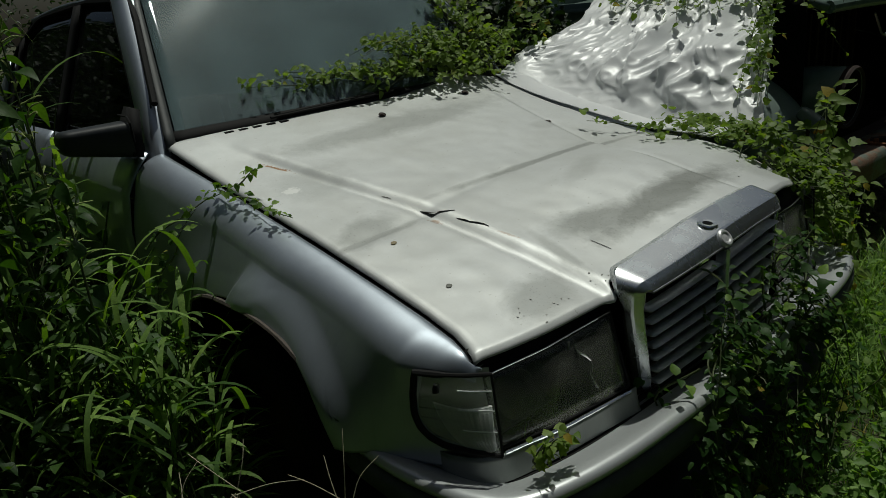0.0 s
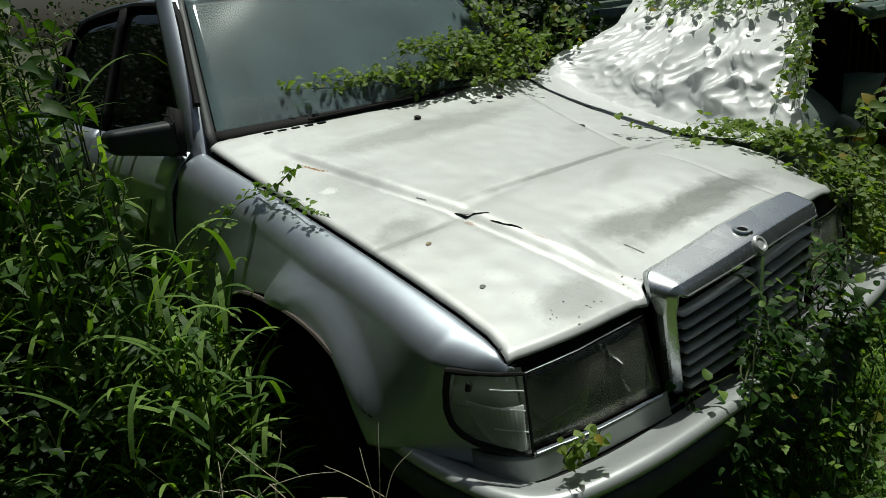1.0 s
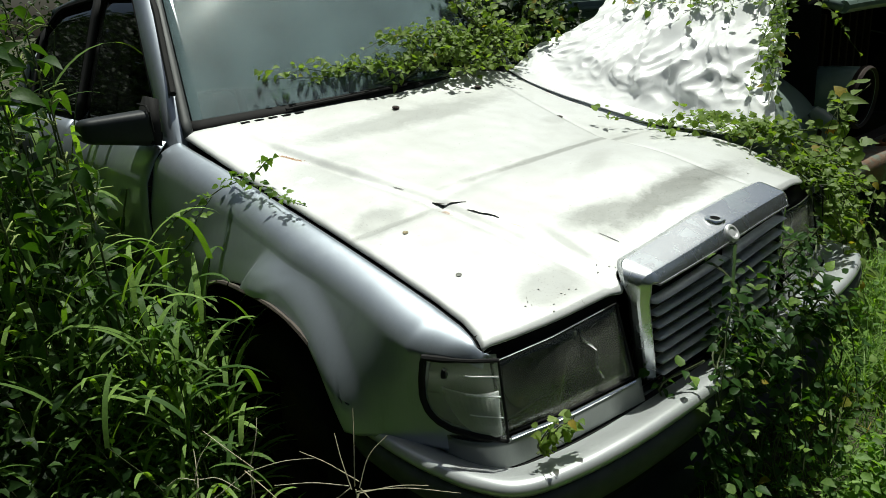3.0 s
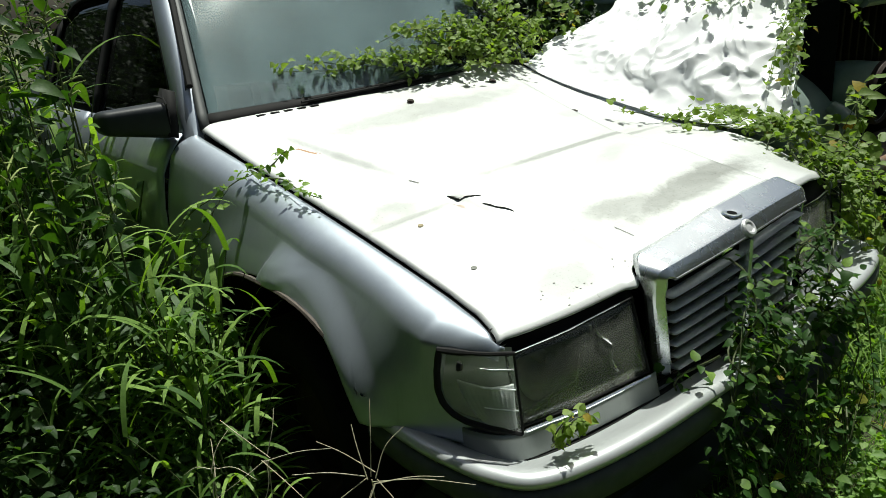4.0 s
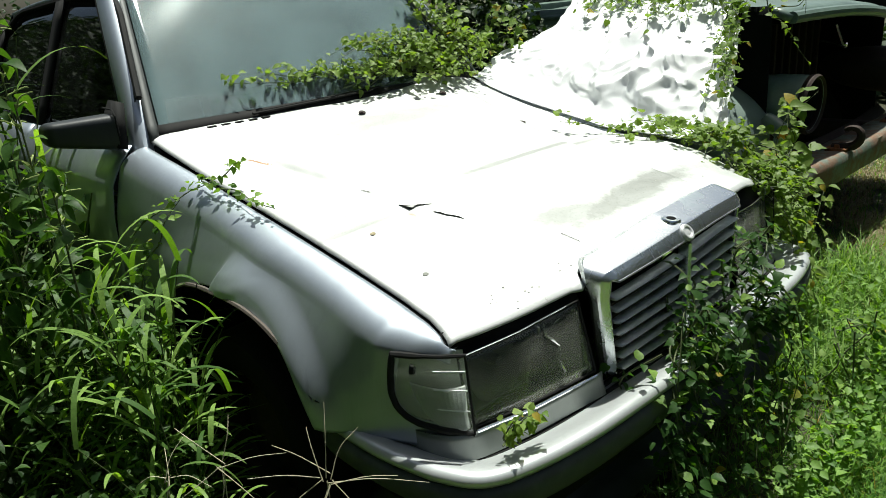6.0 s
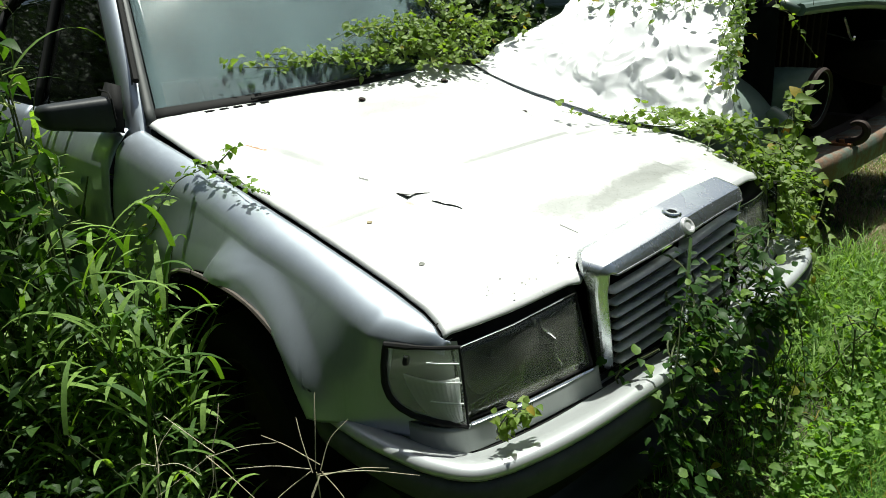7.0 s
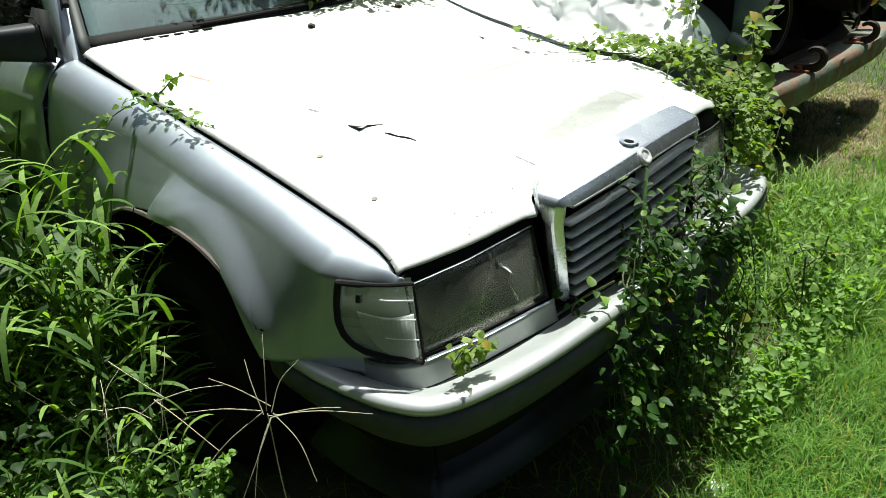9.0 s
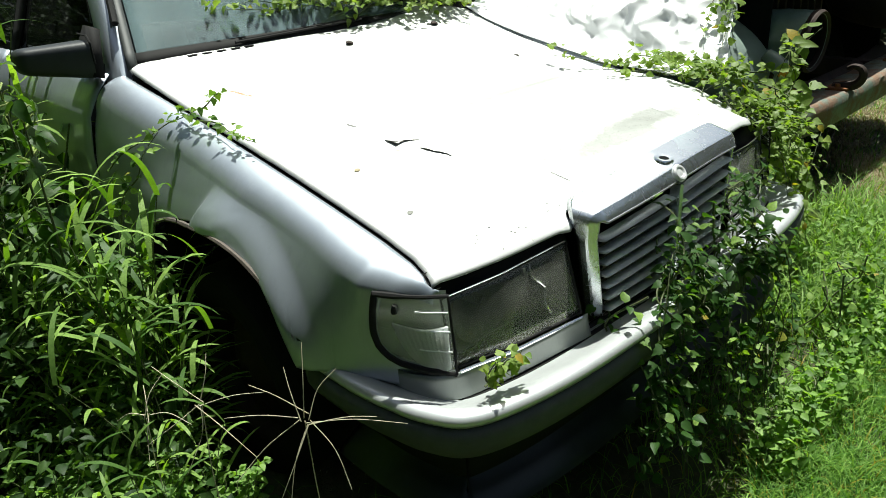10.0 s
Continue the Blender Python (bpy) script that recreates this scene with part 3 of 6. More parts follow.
    low = smooth_path([(0.335, 0.052, 0), (0.386, 0.060, 0), (0.55, 0.080, 0), (0.66, 0.096, 0), (0.715, 0.108, 0), (0.742, 0.129, 0), (0.757, 0.162, 0), (0.764, 0.198, 0), (0.766, 0.25, 0), (0.764, 0.300, 0)], 4)
    top = smooth_path([(0.335, 0.080, 0), (0.386, 0.084, 0), (0.55, 0.102, 0), (0.66, 0.124, 0), (0.705, 0.142, 0), (0.736, 0.166, 0), (0.755, 0.196, 0), (0.766, 0.224, 0), (0.770, 0.262, 0), (0.768, 0.300, 0)], 4)

    def trim(u, v):
        k = round(u * 36)
        if v > 0.8:
            p = top[k] * 0.965
            return Vector((s * p.x, p.y + 0.01, 0.470))
        t = v / 0.8
        p = top[k].lerp(low[k], 0.40 * t ** 1.5)
        return Vector((s * p.x, p.y, lerp(0.538 + 0.004 * sm(0.6, 1, u), 0.484, t)))

    grid(bm, 36, 5, trim, flip=s > 0)
    part("lamp_trim_panel", bm, M_TRIM, lamp, "silver painted strip below the lamp", thick=0.003)
    bm = bmesh.new()
    tube(bm, [(s * x, nose_y(x) - 0.004 - 0.018 * (0.69 - x) / 0.34, 0.5395) for x in np.linspace(0.36, 0.69, 12)], 0.0035, 6)
    part("bright_strip", bm, M_CHROME, lamp, "thin bright strip")

    ind = thing("indicator", (s * 0.75, 0.2, 0.6), "clear ribbed corner indicator in a black seal", "")

    adopt(ind, car)
    ilo, ihi = 0.538, 0.712

    def corner(u, v, back=0.0):
        end = interp(v, [(0.0, 0.742), (0.03, 0.758), (0.08, 0.770), (0.16, 0.779), (0.28, 0.785), (0.45, 0.788), (0.7, 0.786), (1.0, 0.781)])
        x = lerp(0.700, end, u)
        y = nose_y(x) + 0.012 * v - 0.004 + back
        y -= 0.004
        return Vector((s * (x + 0.004 * u - back * 0.7), y, lerp(ilo, ihi, v) + 0.014 * u * (1 - v)))

    bm = bmesh.new()
    grid(bm, 18, 30, lambda u, v: corner(u, v) + Vector((0, -0.0022 * abs(math.sin(v * math.pi * 8)), 0)), flip=s < 0)
    g = part("lens", bm, M_CLEAR, ind, "clear ribbed plastic", thick=0.003)
    g.visible_shadow = False
    bm = bmesh.new()
    grid(bm, 16, 20, lambda u, v: corner(u, v, 0.022), flip=s < 0)
    part("backing", bm, M_INDGREY, ind, "grey backing")
    bm = bmesh.new()

    def bowl(u, v):
        a = lerp(0.08, 0.66, u) + 0.16 * v * (u - 0.2)
        b = lerp(0.06, 0.60, v) - 0.05 * math.sin(math.pi * u)
        return corner(a, b, 0.003 + 0.0075 * (v * 16 % 1.0) + 0.0016 * abs(math.sin(u * 34)))

    grid(bm, 64, 96, bowl, flip=s < 0)
    part("reflector", bm, M_GLINT_WHITE, ind, "ribbed reflector, white in its lower part for the sun's glint", sharp=0.3)
    bm = bmesh.new()
    lathe(bm, [(0.0005, 0.0), (0.009, 0.002), (0.011, 0.010)], corner(0.72, 0.80, 0.004), (s * 0.5, 1, 0), 14)
    part("screw_cup", bm, M_RUBBER, ind, "dark round screw cup")
    bm = bmesh.new()
    edge = [corner(u, 0) for u in np.linspace(0, 1, 8)] + [corner(1, v) for v in np.linspace(0.06, 1, 14)] + [corner(u, 1) for u in np.linspace(0.9, 0, 8)] + [corner(0, v) for v in np.linspace(0.95, 0.0, 8)]
    tube(bm, edge, [0.0070 if 3 < q < 24 else (0.0045 if q < 30 else 0.0026) for q in range(len(edge))], 8, cap=False)
    part("seal", bm, M_RUBBER, ind, "black rubber seal")
    for v in (0.30, 0.56, 0.80):
        bm = bmesh.new()
        tube(bm, [corner(u, v + 0.02 * u) + Vector((0, -0.002, 0)) for u in np.linspace(0.04, 0.52, 8)], 0.0014, 5)
        part("rib", bm, M_GLINT_WHITE, ind)
    return lamp


headlamp(-1)
headlamp(1)
# black strip added under the bonnet's lip for the shade in the gap
for s in (-1, 1):
    bm = bmesh.new()
    grid(bm, 10, 2, lambda u, v: Vector((s * lerp(0.33, 0.70, u), nose_y(lerp(0.33, 0.70, u)) + 0.042 + 0.03 * v, lerp(0.690, 0.740, v))), flip=s < 0)
    part("lip_gap_shade", bm, M_RUBBER, car, thick=0.004)


# ---- grille ----
grille = part("grille", box(bmesh.new(), (-0.27, 0.115, 0.49), (0.27, 0.125, 0.755), 0.002), M_CAVITY_SHADE, car, "chrome-framed grille with dark fins")


def tip(x):
    """How far the buckled bonnet lifts the grille on its far side."""
    return 0.036 * sm(-0.35, 0.35, x)


def frame_edge(t):
    """Outer edge of the chrome frame, from the near foot over the top to the far foot: x, z and how far it belongs to the top."""
    s = -1 if t < 0.5 else 1
    q = t * 2 if t < 0.5 else 2 - t * 2
    if q < 0.42:
        k = q / 0.42
        return s * lerp(0.292, 0.330, k), lerp(0.506, 0.748, k), Vector((s, 0.0)), sm(0.8, 1.0, k) * 0.3
    if q < 0.56:
        k = (q - 0.42) / 0.14
        a = k * math.pi / 2
        return s * (0.290 + 0.040 * math.cos(a)), 0.748 + 0.036 * math.sin(a), Vector((s * math.cos(a), math.sin(a))), 0.3 + 0.7 * sm(0, 1, k)
    k = (q - 0.56) / 0.44
    return s * lerp(0.290, 0.0, k), 0.784 + 0.010 * k, Vector((0, 1)), 1.0


LEG = [(-0.006, 0.124), (-0.001, 0.113), (-0.001, 0.099), (-0.003, 0.094), (-0.008, 0.088), (-0.014, 0.082), (-0.017, 0.083), (-0.019, 0.104)]
TOP = [(-0.004, 0.168), (0.003, 0.150), (-0.014, 0.089), (-0.017, 0.084), (-0.026, 0.078), (-0.040, 0.069), (-0.045, 0.067), (-0.049, 0.090)]


def shell_point(u, v):
    x, z, n, w = frame_edge(u)
    k = round(v * 7)
    d, y = (lerp(LEG[k][q], TOP[k][q], w) for q in (0, 1))
    # the front facet is shallower towards the near side
    d *= lerp(1, lerp(0.80, 1.0, sm(-0.33, 0.05, x)), w)
    peak = 0.010 * max(0, 1 - abs(x) / 0.33) if w > 0.9 else 0
    return Vector((x + n.x * d, y - peak * (k > 1), z + n.y * d + tip(x) * sm(0.47, 0.75, z)))


bm = bmesh.new()
grid(bm, 120, 7, shell_point)
part("chrome_shell", bm, M_CHROME, grille, "tarnished chrome frame with a broad sloping top", thick=0.003, sharp=0.30)
bm = bmesh.new()
tube(bm, [shell_point(u, 6 / 7) + Vector((0, -0.001, 0)) for u in np.linspace(0.02, 0.98, 90)], 0.0032, 6)
part("shell_rim", bm, M_REFLECT, grille, "thin bright inner rim")
for k in range(7):
    z = 0.703 - 0.031 * k
    w = 0.294 - 0.034 * (k / 7)
    bm = bmesh.new()
    for s in (-1, 1):
        grid(bm, 10, 4, lambda u, v: Vector((s * lerp(0.010, w, u), 0.066 + 0.03 * (abs(v - 0.5) * 2) ** 2 - 0.007 * (1 - u), z - 0.005 + 0.010 * v + tip(s * lerp(0, w, u)) * (1 - k / 9))), flip=s < 0)
    part("fin", bm, M_SLAT, grille, thick=0.002)
    bm = bmesh.new()
    for s in (-1, 1):
        tube(bm, [(s * lerp(0.012, w, u), 0.084 - 0.007 * (1 - u), z - 0.0155 + tip(s * lerp(0, w, u)) * (1 - k / 9)) for u in np.linspace(0, 1, 6)], 0.0032, 6)
    part("dark_fin", bm, M_IRON, grille)
bm = bmesh.new()
box(bm, (-0.008, 0.052, 0.485), (0.008, 0.080, 0.735 + 0.02), 0.003)
part("centre_bar", bm, M_CHROME, grille)
bm = bmesh.new()
lathe(bm, [(0.0005, 0.004), (0.010, 0.003), (0.014, 0.006), (0.019, 0.006), (0.022, 0.003), (0.023, -0.004)], shell_point(0.5, 4 / 7).lerp(shell_point(0.5, 5 / 7), 0.4) + Vector((0, -0.002, 0.001)), (0, -0.80, 0.60), 24)
part("badge", bm, M_SLAT, grille, "round worn metal badge")
bm = bmesh.new()
lathe(bm, [(0.010, -0.002), (0.012, 0.003), (0.021, 0.004), (0.024, 0.001), (0.025, -0.004)], shell_point(0.5, 1 / 7).lerp(shell_point(0.5, 2 / 7), 0.62) + Vector((0, 0, 0.004)), (0, -0.15, 1), 24)
mount = part("ornament_mount", bm, M_CHROME, grille, "empty round chrome ornament mount")
bm = bmesh.new()
lathe(bm, [(0.0005, 0.0015), (0.013, 0.0015), (0.0135, -0.004)], shell_point(0.5, 1 / 7).lerp(shell_point(0.5, 2 / 7), 0.62) + Vector((0, 0, 0.0055)), (0, -0.15, 1), 20)
part("hole", bm, M_CAVITY_SHADE, mount, "dark empty socket")


# ---- bumper and valance ----
half = [(-0.836, 0.48), (-0.839, 0.40), (-0.838, 0.30), (-0.827, 0.21), (-0.808, 0.125), (-0.762, 0.048), (-0.66, 0.006), (-0.48, -0.022), (-0.2, -0.033), (0.0, -0.036)]
line = half + [(-x, y) for x, y in half[-2::-1]]
line = [(p.x, p.y) for p in smooth_path([Vector((*p, 0)) for p in line], 6)]
bumper = part("bumper", sweep(bmesh.new(), line, [(-0.15, 0.470), (-0.10, 0.4775), (-0.07, 0.488), (-0.040, 0.504), (-0.018, 0.510), (-0.006, 0.507), (0.0, 0.500), (0.0, 0.494), (-0.004, 0.487), (-0.012, 0.483), (-0.04, 0.483)]), M_CHALK, car, "silver painted bumper top with bright roll, leaves on it", thick=0.003, sharp=1.0)
bm = bmesh.new()
sweep(bm, line, [(-0.03, 0.479), (-0.006, 0.477), (0.001, 0.471), (0.003, 0.462), (0.001, 0.438), (-0.010, 0.412), (-0.035, 0.396), (-0.09, 0.388)])
part("bumper_lower", bm, M_PLASTIC, bumper, "grey plastic lower bumper band", thick=0.004, sharp=1.0)
bm = bmesh.new()
sweep(bm, line, [(-0.035, 0.485), (-0.014, 0.4825), (-0.014, 0.4785), (-0.035, 0.476)])
part("bumper_groove", bm, M_RUBBER, bumper)
bm = bmesh.new()
sweep(bm, line, [(-0.165, 0.385), (-0.165, 0.32), (-0.140, 0.262), (-0.098, 0.238), (-0.062, 0.216), (-0.052, 0.202), (-0.062, 0.190), (-0.13, 0.186)])
part("front_valance", bm, M_VALANCE, car, "green-grey spoiler lip below the bumper, darkened for the shade there", thick=0.004, sharp=1.0)
# black strip laid in to draw the shade between bumper and lamp panel
bm = bmesh.new()
sweep(bm, line, [(-0.114, 0.4775), (-0.104, 0.4795), (-0.097, 0.4815)])
part("bumper_gap_shade", bm, M_RUBBER, bumper, "black strip for the shade in the gap between bumper and lamp panel", thick=0.002)
bm = bmesh.new()
sweep(bm, line, [(-0.135, 0.485), (-0.135, 0.40), (-0.13, 0.20)])
part("bumper_backing", bm, M_UNDER, car, thick=0.01)


# ---- wheels ----
def wheel():
    w = thing("wheel", (0, 0, 0), "dark slack tyre on a steel rim", "")
    bm = bmesh.new()
    prof = [(0.195, -0.085), (0.215, -0.098), (0.255, -0.104), (0.29, -0.096), (0.306, -0.075), (0.310, 0.0), (0.306, 0.075), (0.29, 0.096), (0.255, 0.104), (0.215, 0.098), (0.195, 0.085)]
    lathe(bm, prof, (0, 0, 0), (1, 0, 0), 48)
    for v in bm.verts:
        v.co.z = max(v.co.z, -0.285)
    part("tyre", bm, M_TYRE, w)
    bm = bmesh.new()
    lathe(bm, [(0.197, -0.085), (0.188, -0.08), (0.18, -0.03), (0.15, -0.02), (0.09, -0.05), (0.05, -0.055), (0.03, -0.065), (0.001, -0.066)], (0, 0, 0), (1, 0, 0), 36)
    part("rim", bm, M_IRON, w, "rusty brown steel rim", thick=0.004)
    return w


base_wheel = wheel()
base_wheel.matrix_basis = pose(-0.745, 0.85, 0.285)
adopt(base_wheel, car)
for x, y, turn in ((0.745, 0.85, 180), (-0.745, 3.65, 0), (0.745, 3.65, 180)):
    copy_thing(base_wheel, pose(x, y, 0.285, 0, 0, turn))


# ---- body behind the bonnet ----
def flank_x(z):
    return interp(z, [(0.18, 0.80), (0.26, 0.825), (0.45, 0.862), (0.62, 0.872), (0.80, 0.866), (0.92, 0.845), (0.985, 0.80), (1.02, 0.765)])


def flank(s, y0, y1, name, label, arch=None, zlo=0.22):
    def f(u, v):
        y = lerp(y0, y1, u)
        lo = zlo
        if arch and abs(y - arch) < 0.40:
            lo = max(lo, 0.34 + 0.35 * (1 - (abs(y - arch) / 0.40) ** 2.6) ** (1 / 2.6))
        z = lerp(lo, 1.02 - 0.02 * sm(3.4, 4.6, y), v)
        taper = 1 - 0.16 * sm(4.2, 4.72, y) ** 2
        return Vector((s * flank_x(z) * taper, y, z))

    bm = bmesh.new()
    grid(bm, 50 if arch else 14, 22, f, flip=s > 0)
    return part(name, bm, M_PAINT, car, label, thick=0.004, sharp=1.2)


for s in (-1, 1):
    for y0, y1, nm in ((1.482, 2.50, "front_door"), (2.508, 3.36, "rear_door")):
        d = flank(s, y0, y1, nm, "dull silver door")
        bm = bmesh.new()
        box(bm, (s * 0.868, y1 - 0.22, 0.86), (s * 0.893, y1 - 0.06, 0.885), 0.008)
        part("door_handle", bm, M_RUBBER, d)
        bm = bmesh.new()
        box(bm, (s * 0.866, y0 + 0.01, 0.50), (s * 0.884, y1 - 0.01, 0.58), 0.006)
        part("rub_strip", bm, M_PLASTIC, d)
    flank(s, 3.368, 4.70, "rear_quarter_panel", "dull silver rear wing", arch=3.65)

# windscreen corners: foot and head of each pillar
FOOT_R, HEAD_R = Vector((-0.695, 1.495, 1.043)), Vector((-0.535, 1.95, 1.480))
FOOT_L, HEAD_L = Vector((0.720, 1.450, 1.043)), Vector((0.585, 1.820, 1.480))


def screen_point(u, v, out=0.0):
    a, b = FOOT_R.lerp(FOOT_L, u), HEAD_R.lerp(HEAD_L, u)
    p = a.lerp(b, v)
    bow = math.sin(math.pi * u)
    return p + Vector((0, -0.020 * bow * (1 - v) - 0.030 * bow * v, 0.012 * bow * v + 0.012 * math.sin(math.pi * v))) + Vector((0, -out * 0.68, out * 0.73))


bm = bmesh.new()
grid(bm, 36, 18, lambda u, v: screen_point(lerp(0.02, 0.98, u), lerp(0.0, 1.0, v)))
screen = part("windscreen", bm, M_WIND, car, "windscreen glass dull with bluish-grey dust", thick=0.005)
screen.visible_shadow = False
bm = bmesh.new()
grid(bm, 30, 2, lambda u, v: screen_point(lerp(0.01, 0.99, u), lerp(-0.02, 0.042, v), 0.003))
part("screen_seal", bm, M_RUBBER, screen, "black rubber screen seal", thick=0.006)
for a, b in ((-0.008, 0.015), (0.985, 1.008)):
    bm = bmesh.new()
    grid(bm, 3, 12, lambda u, v: screen_point(lerp(a, b, u), lerp(-0.05, 1.0, v), 0.006 + 0.006 * math.sin(math.pi * u)))
    part("screen_side_seal", bm, M_STRIP, screen, "grey weathered strip beside the glass", thick=0.008)
# cowl with louvres, and wipers
bm = bmesh.new()
grid(bm, 30, 4, lambda u, v: screen_point(lerp(0.0, 1.0, u), 0.0) + Vector((0, -0.060 + 0.055 * v, -0.050 + 0.036 * v)))
cowl = part("cowl", bm, M_RUBBER, car, "black louvred cowl at the foot of the windscreen", thick=0.004)
for k in range(5):
    u = 0.13 + 0.034 * k
    p = screen_point(u, 0.0)
    bm = bmesh.new()
    box(bm, p + Vector((-0.015, -0.030, -0.012)), p + Vector((0.015, -0.014, -0.003)), 0.003)
    part("louvre", bm, M_RUBBER, cowl)
for u0, u1 in ((0.24, 0.60), (0.62, 0.93)):
    bm = bmesh.new()
    tube(bm, [screen_point(lerp(u0, u1, t), 0.004 + 0.020 * t, 0.012) for t in np.linspace(0, 1, 8)], 0.005, 6)
    w = part("wiper", bm, M_RUBBER, car, "black wiper arm lying on the glass")
    bm = bmesh.new()
    tube(bm, [screen_point(lerp(u0 + 0.02, u1 + 0.03, t), 0.020 + 0.022 * t, 0.008) for t in np.linspace(0, 1, 8)], 0.004, 5)
    part("blade", bm, M_RUBBER, w)

# pillars, roof, glass, boot
ROOF_Z = 1.50


def pillar(s, pts, r, name):
    bm = bmesh.new()
    rings = []
    for p, (a, b) in zip(pts, r):
        rings.append([Vector(p) + Vector((s * dx * a, dy * b, dz)) for dx, dy, dz in ((-0.25, -0.95, 0.004), (0.55, -0.95, 0.002), (1.0, -0.35, 0.0), (0.95, 0.9, -0.002), (-0.5, 0.9, -0.012), (-0.7, -0.5, -0.006))])
    grid(bm, 6, len(rings) - 1, lambda u, v: rings[round(v * (len(rings) - 1))][round(u * 6) % 6], loop=True, flip=s < 0)
    part(name, bm, M_PAINT, car, "silver windscreen pillar" if name == "windscreen_pillar" else "", sharp=0.9)


for s, foot, head in ((-1, FOOT_R, HEAD_R), (1, FOOT_L, HEAD_L)):
    pts = [foot.lerp(head, t) + Vector((s * 0.018, 0.03, 0.02 * math.sin(math.pi * t) - 0.05 * (1 - t) ** 4)) for t in np.linspace(-0.06, 1.03, 9)]
    pillar(s, pts, [(0.036, 0.050)] * 9, "windscreen_pillar")
    bm = bmesh.new()
    tube(bm, [p + Vector((s * 0.030, 0.052, -0.004)) for p in pts], 0.006, 6)
    part("door_gap_seal", bm, M_RUBBER, car)


def roof_point(u, v):
    a, b = HEAD_R.lerp(HEAD_L, u), Vector((lerp(-0.55, 0.55, u), 3.30, 1.47))
    p = a.lerp(b, v)
    bow = math.sin(math.pi * u)
    return p + Vector((0, -0.05 * bow * (1 - v), 0.035 * bow + 0.03 * math.sin(math.pi * v)))


bm = bmesh.new()
grid(bm, 24, 24, roof_point)
part("roof", bm, M_PAINT, car, "dull silver roof", thick=0.02)
bm = bmesh.new()
grid(bm, 20, 10, lambda u, v: Vector((lerp(-0.55, 0.55, u) * lerp(1, 1.18, v), lerp(3.30, 3.86, v) + 0.05 * math.sin(math.pi * u), lerp(1.465, 1.03, v) + 0.03 * math.sin(math.pi * u) * (1 - v))))
part("rear_window", bm, M_SIDEGLASS, car, thick=0.005)
for s in (-1, 1):
    head = HEAD_R if s < 0 else HEAD_L
    foot = FOOT_R if s < 0 else FOOT_L

    def side_glass(u, v, a, b):
        y = lerp(a, b, u)
        top = interp(y, [(1.42, 1.03), (1.90, 1.46), (2.4, 1.485), (3.1, 1.46), (3.45, 1.33), (3.75, 1.04)])
        z = lerp(1.015, top, v)
        return Vector((s * lerp(0.742, 0.556, (z - 1.015) / 0.45), y, z))

    for a, b in ((1.58, 2.46), (2.54, 3.30), (3.36, 3.55)):
        bm = bmesh.new()
        grid(bm, 12, 6, lambda u, v: side_glass(u, v, a, b), flip=s > 0)
        part("side_window", bm, M_SIDEGLASS, car, "dark side window", thick=0.004)
    for a, w in ((2.50, 0.045), (3.33, 0.035)):
        bm = bmesh.new()
        grid(bm, 2, 6, lambda u, v: side_glass(u, v, a - w, a + w) + Vector((s * 0.006, 0, 0)), flip=s > 0)
        part("door_pillar", bm, M_RUBBER, car, thick=0.01)
    bm = bmesh.new()
    grid(bm, 10, 8, lambda u, v: side_glass(u, v, 3.50, 3.95) + Vector((s * 0.008, 0, 0)) if lerp(3.5, 3.95, u) < 3.74 else Vector((s * 0.772, lerp(3.5, 3.95, u), lerp(1.012, 1.045, v))), flip=s > 0)
    part("rear_pillar", bm, M_PAINT, car, "silver rear roof pillar", thick=0.012)
    bm = bmesh.new()
    tube(bm, [side_glass(u, 1.0, 1.55, 3.70) + Vector((s * 0.002, 0, 0.006)) for u in np.linspace(0, 1, 24)], 0.011, 6)
    part("window_surround", bm, M_RUBBER, car)
bm = bmesh.new()
grid(bm, 16, 12, lambda u, v: Vector((lerp(-0.70, 0.70, u) * (1 - 0.1 * v * v), lerp(3.84, 4.74, v), 1.02 + 0.02 * math.sin(math.pi * u) - 0.06 * v - 0.34 * sm(0.93, 1.0, v))))
part("boot_lid", bm, M_PAINT, car, thick=0.006)
bm = bmesh.new()
box(bm, (-0.80, 4.66, 0.30), (0.80, 4.80, 0.56), 0.04)
part("rear_bumper", bm, M_PLASTIC, car)
bm = bmesh.new()
box(bm, (-0.74, 4.64, 0.5), (0.74, 4.70, 0.97), 0.03)
part("tail_panel", bm, M_PAINT, car)
bm = bmesh.new()
box(bm, (-0.80, 1.40, 0.20), (0.80, 4.60, 0.30), 0.02)
part("floor_pan", bm, M_UNDER, car)
bm = bmesh.new()
box(bm, (-0.70, 1.47, 0.30), (0.70, 1.50, 0.99), 0.0)
part("bulkhead", bm, M_UNDER, car)

# inside
bm = bmesh.new()
grid(bm, 24, 8, lambda u, v: Vector((lerp(-0.70, 0.70, u), 1.46 + 0.42 * v, 1.00 + 0.02 * math.sin(math.pi * v) + 0.05 * math.exp(-((u - 0.73) / 0.12) ** 2) * sm(0.3, 0.8, v) - 0.25 * sm(0.85, 1.0, v))))
part("dashboard", bm, M_DASH, car, "dark faded dashboard", thick=0.03)
bm = bmesh.new()
q = Vector((0, -0.45, 0.89)).to_track_quat("Z", "Y")
tube(bm, [Vector((0.36, 2.02, 1.02)) + q @ Vector((0.19 * math.cos(a), 0.19 * math.sin(a), 0)) for a in np.linspace(0, 2 * math.pi, 33)], 0.014, 8, cap=False)
wheel_s = part("steering_wheel", bm, M_DASH, car)
bm = bmesh.new()
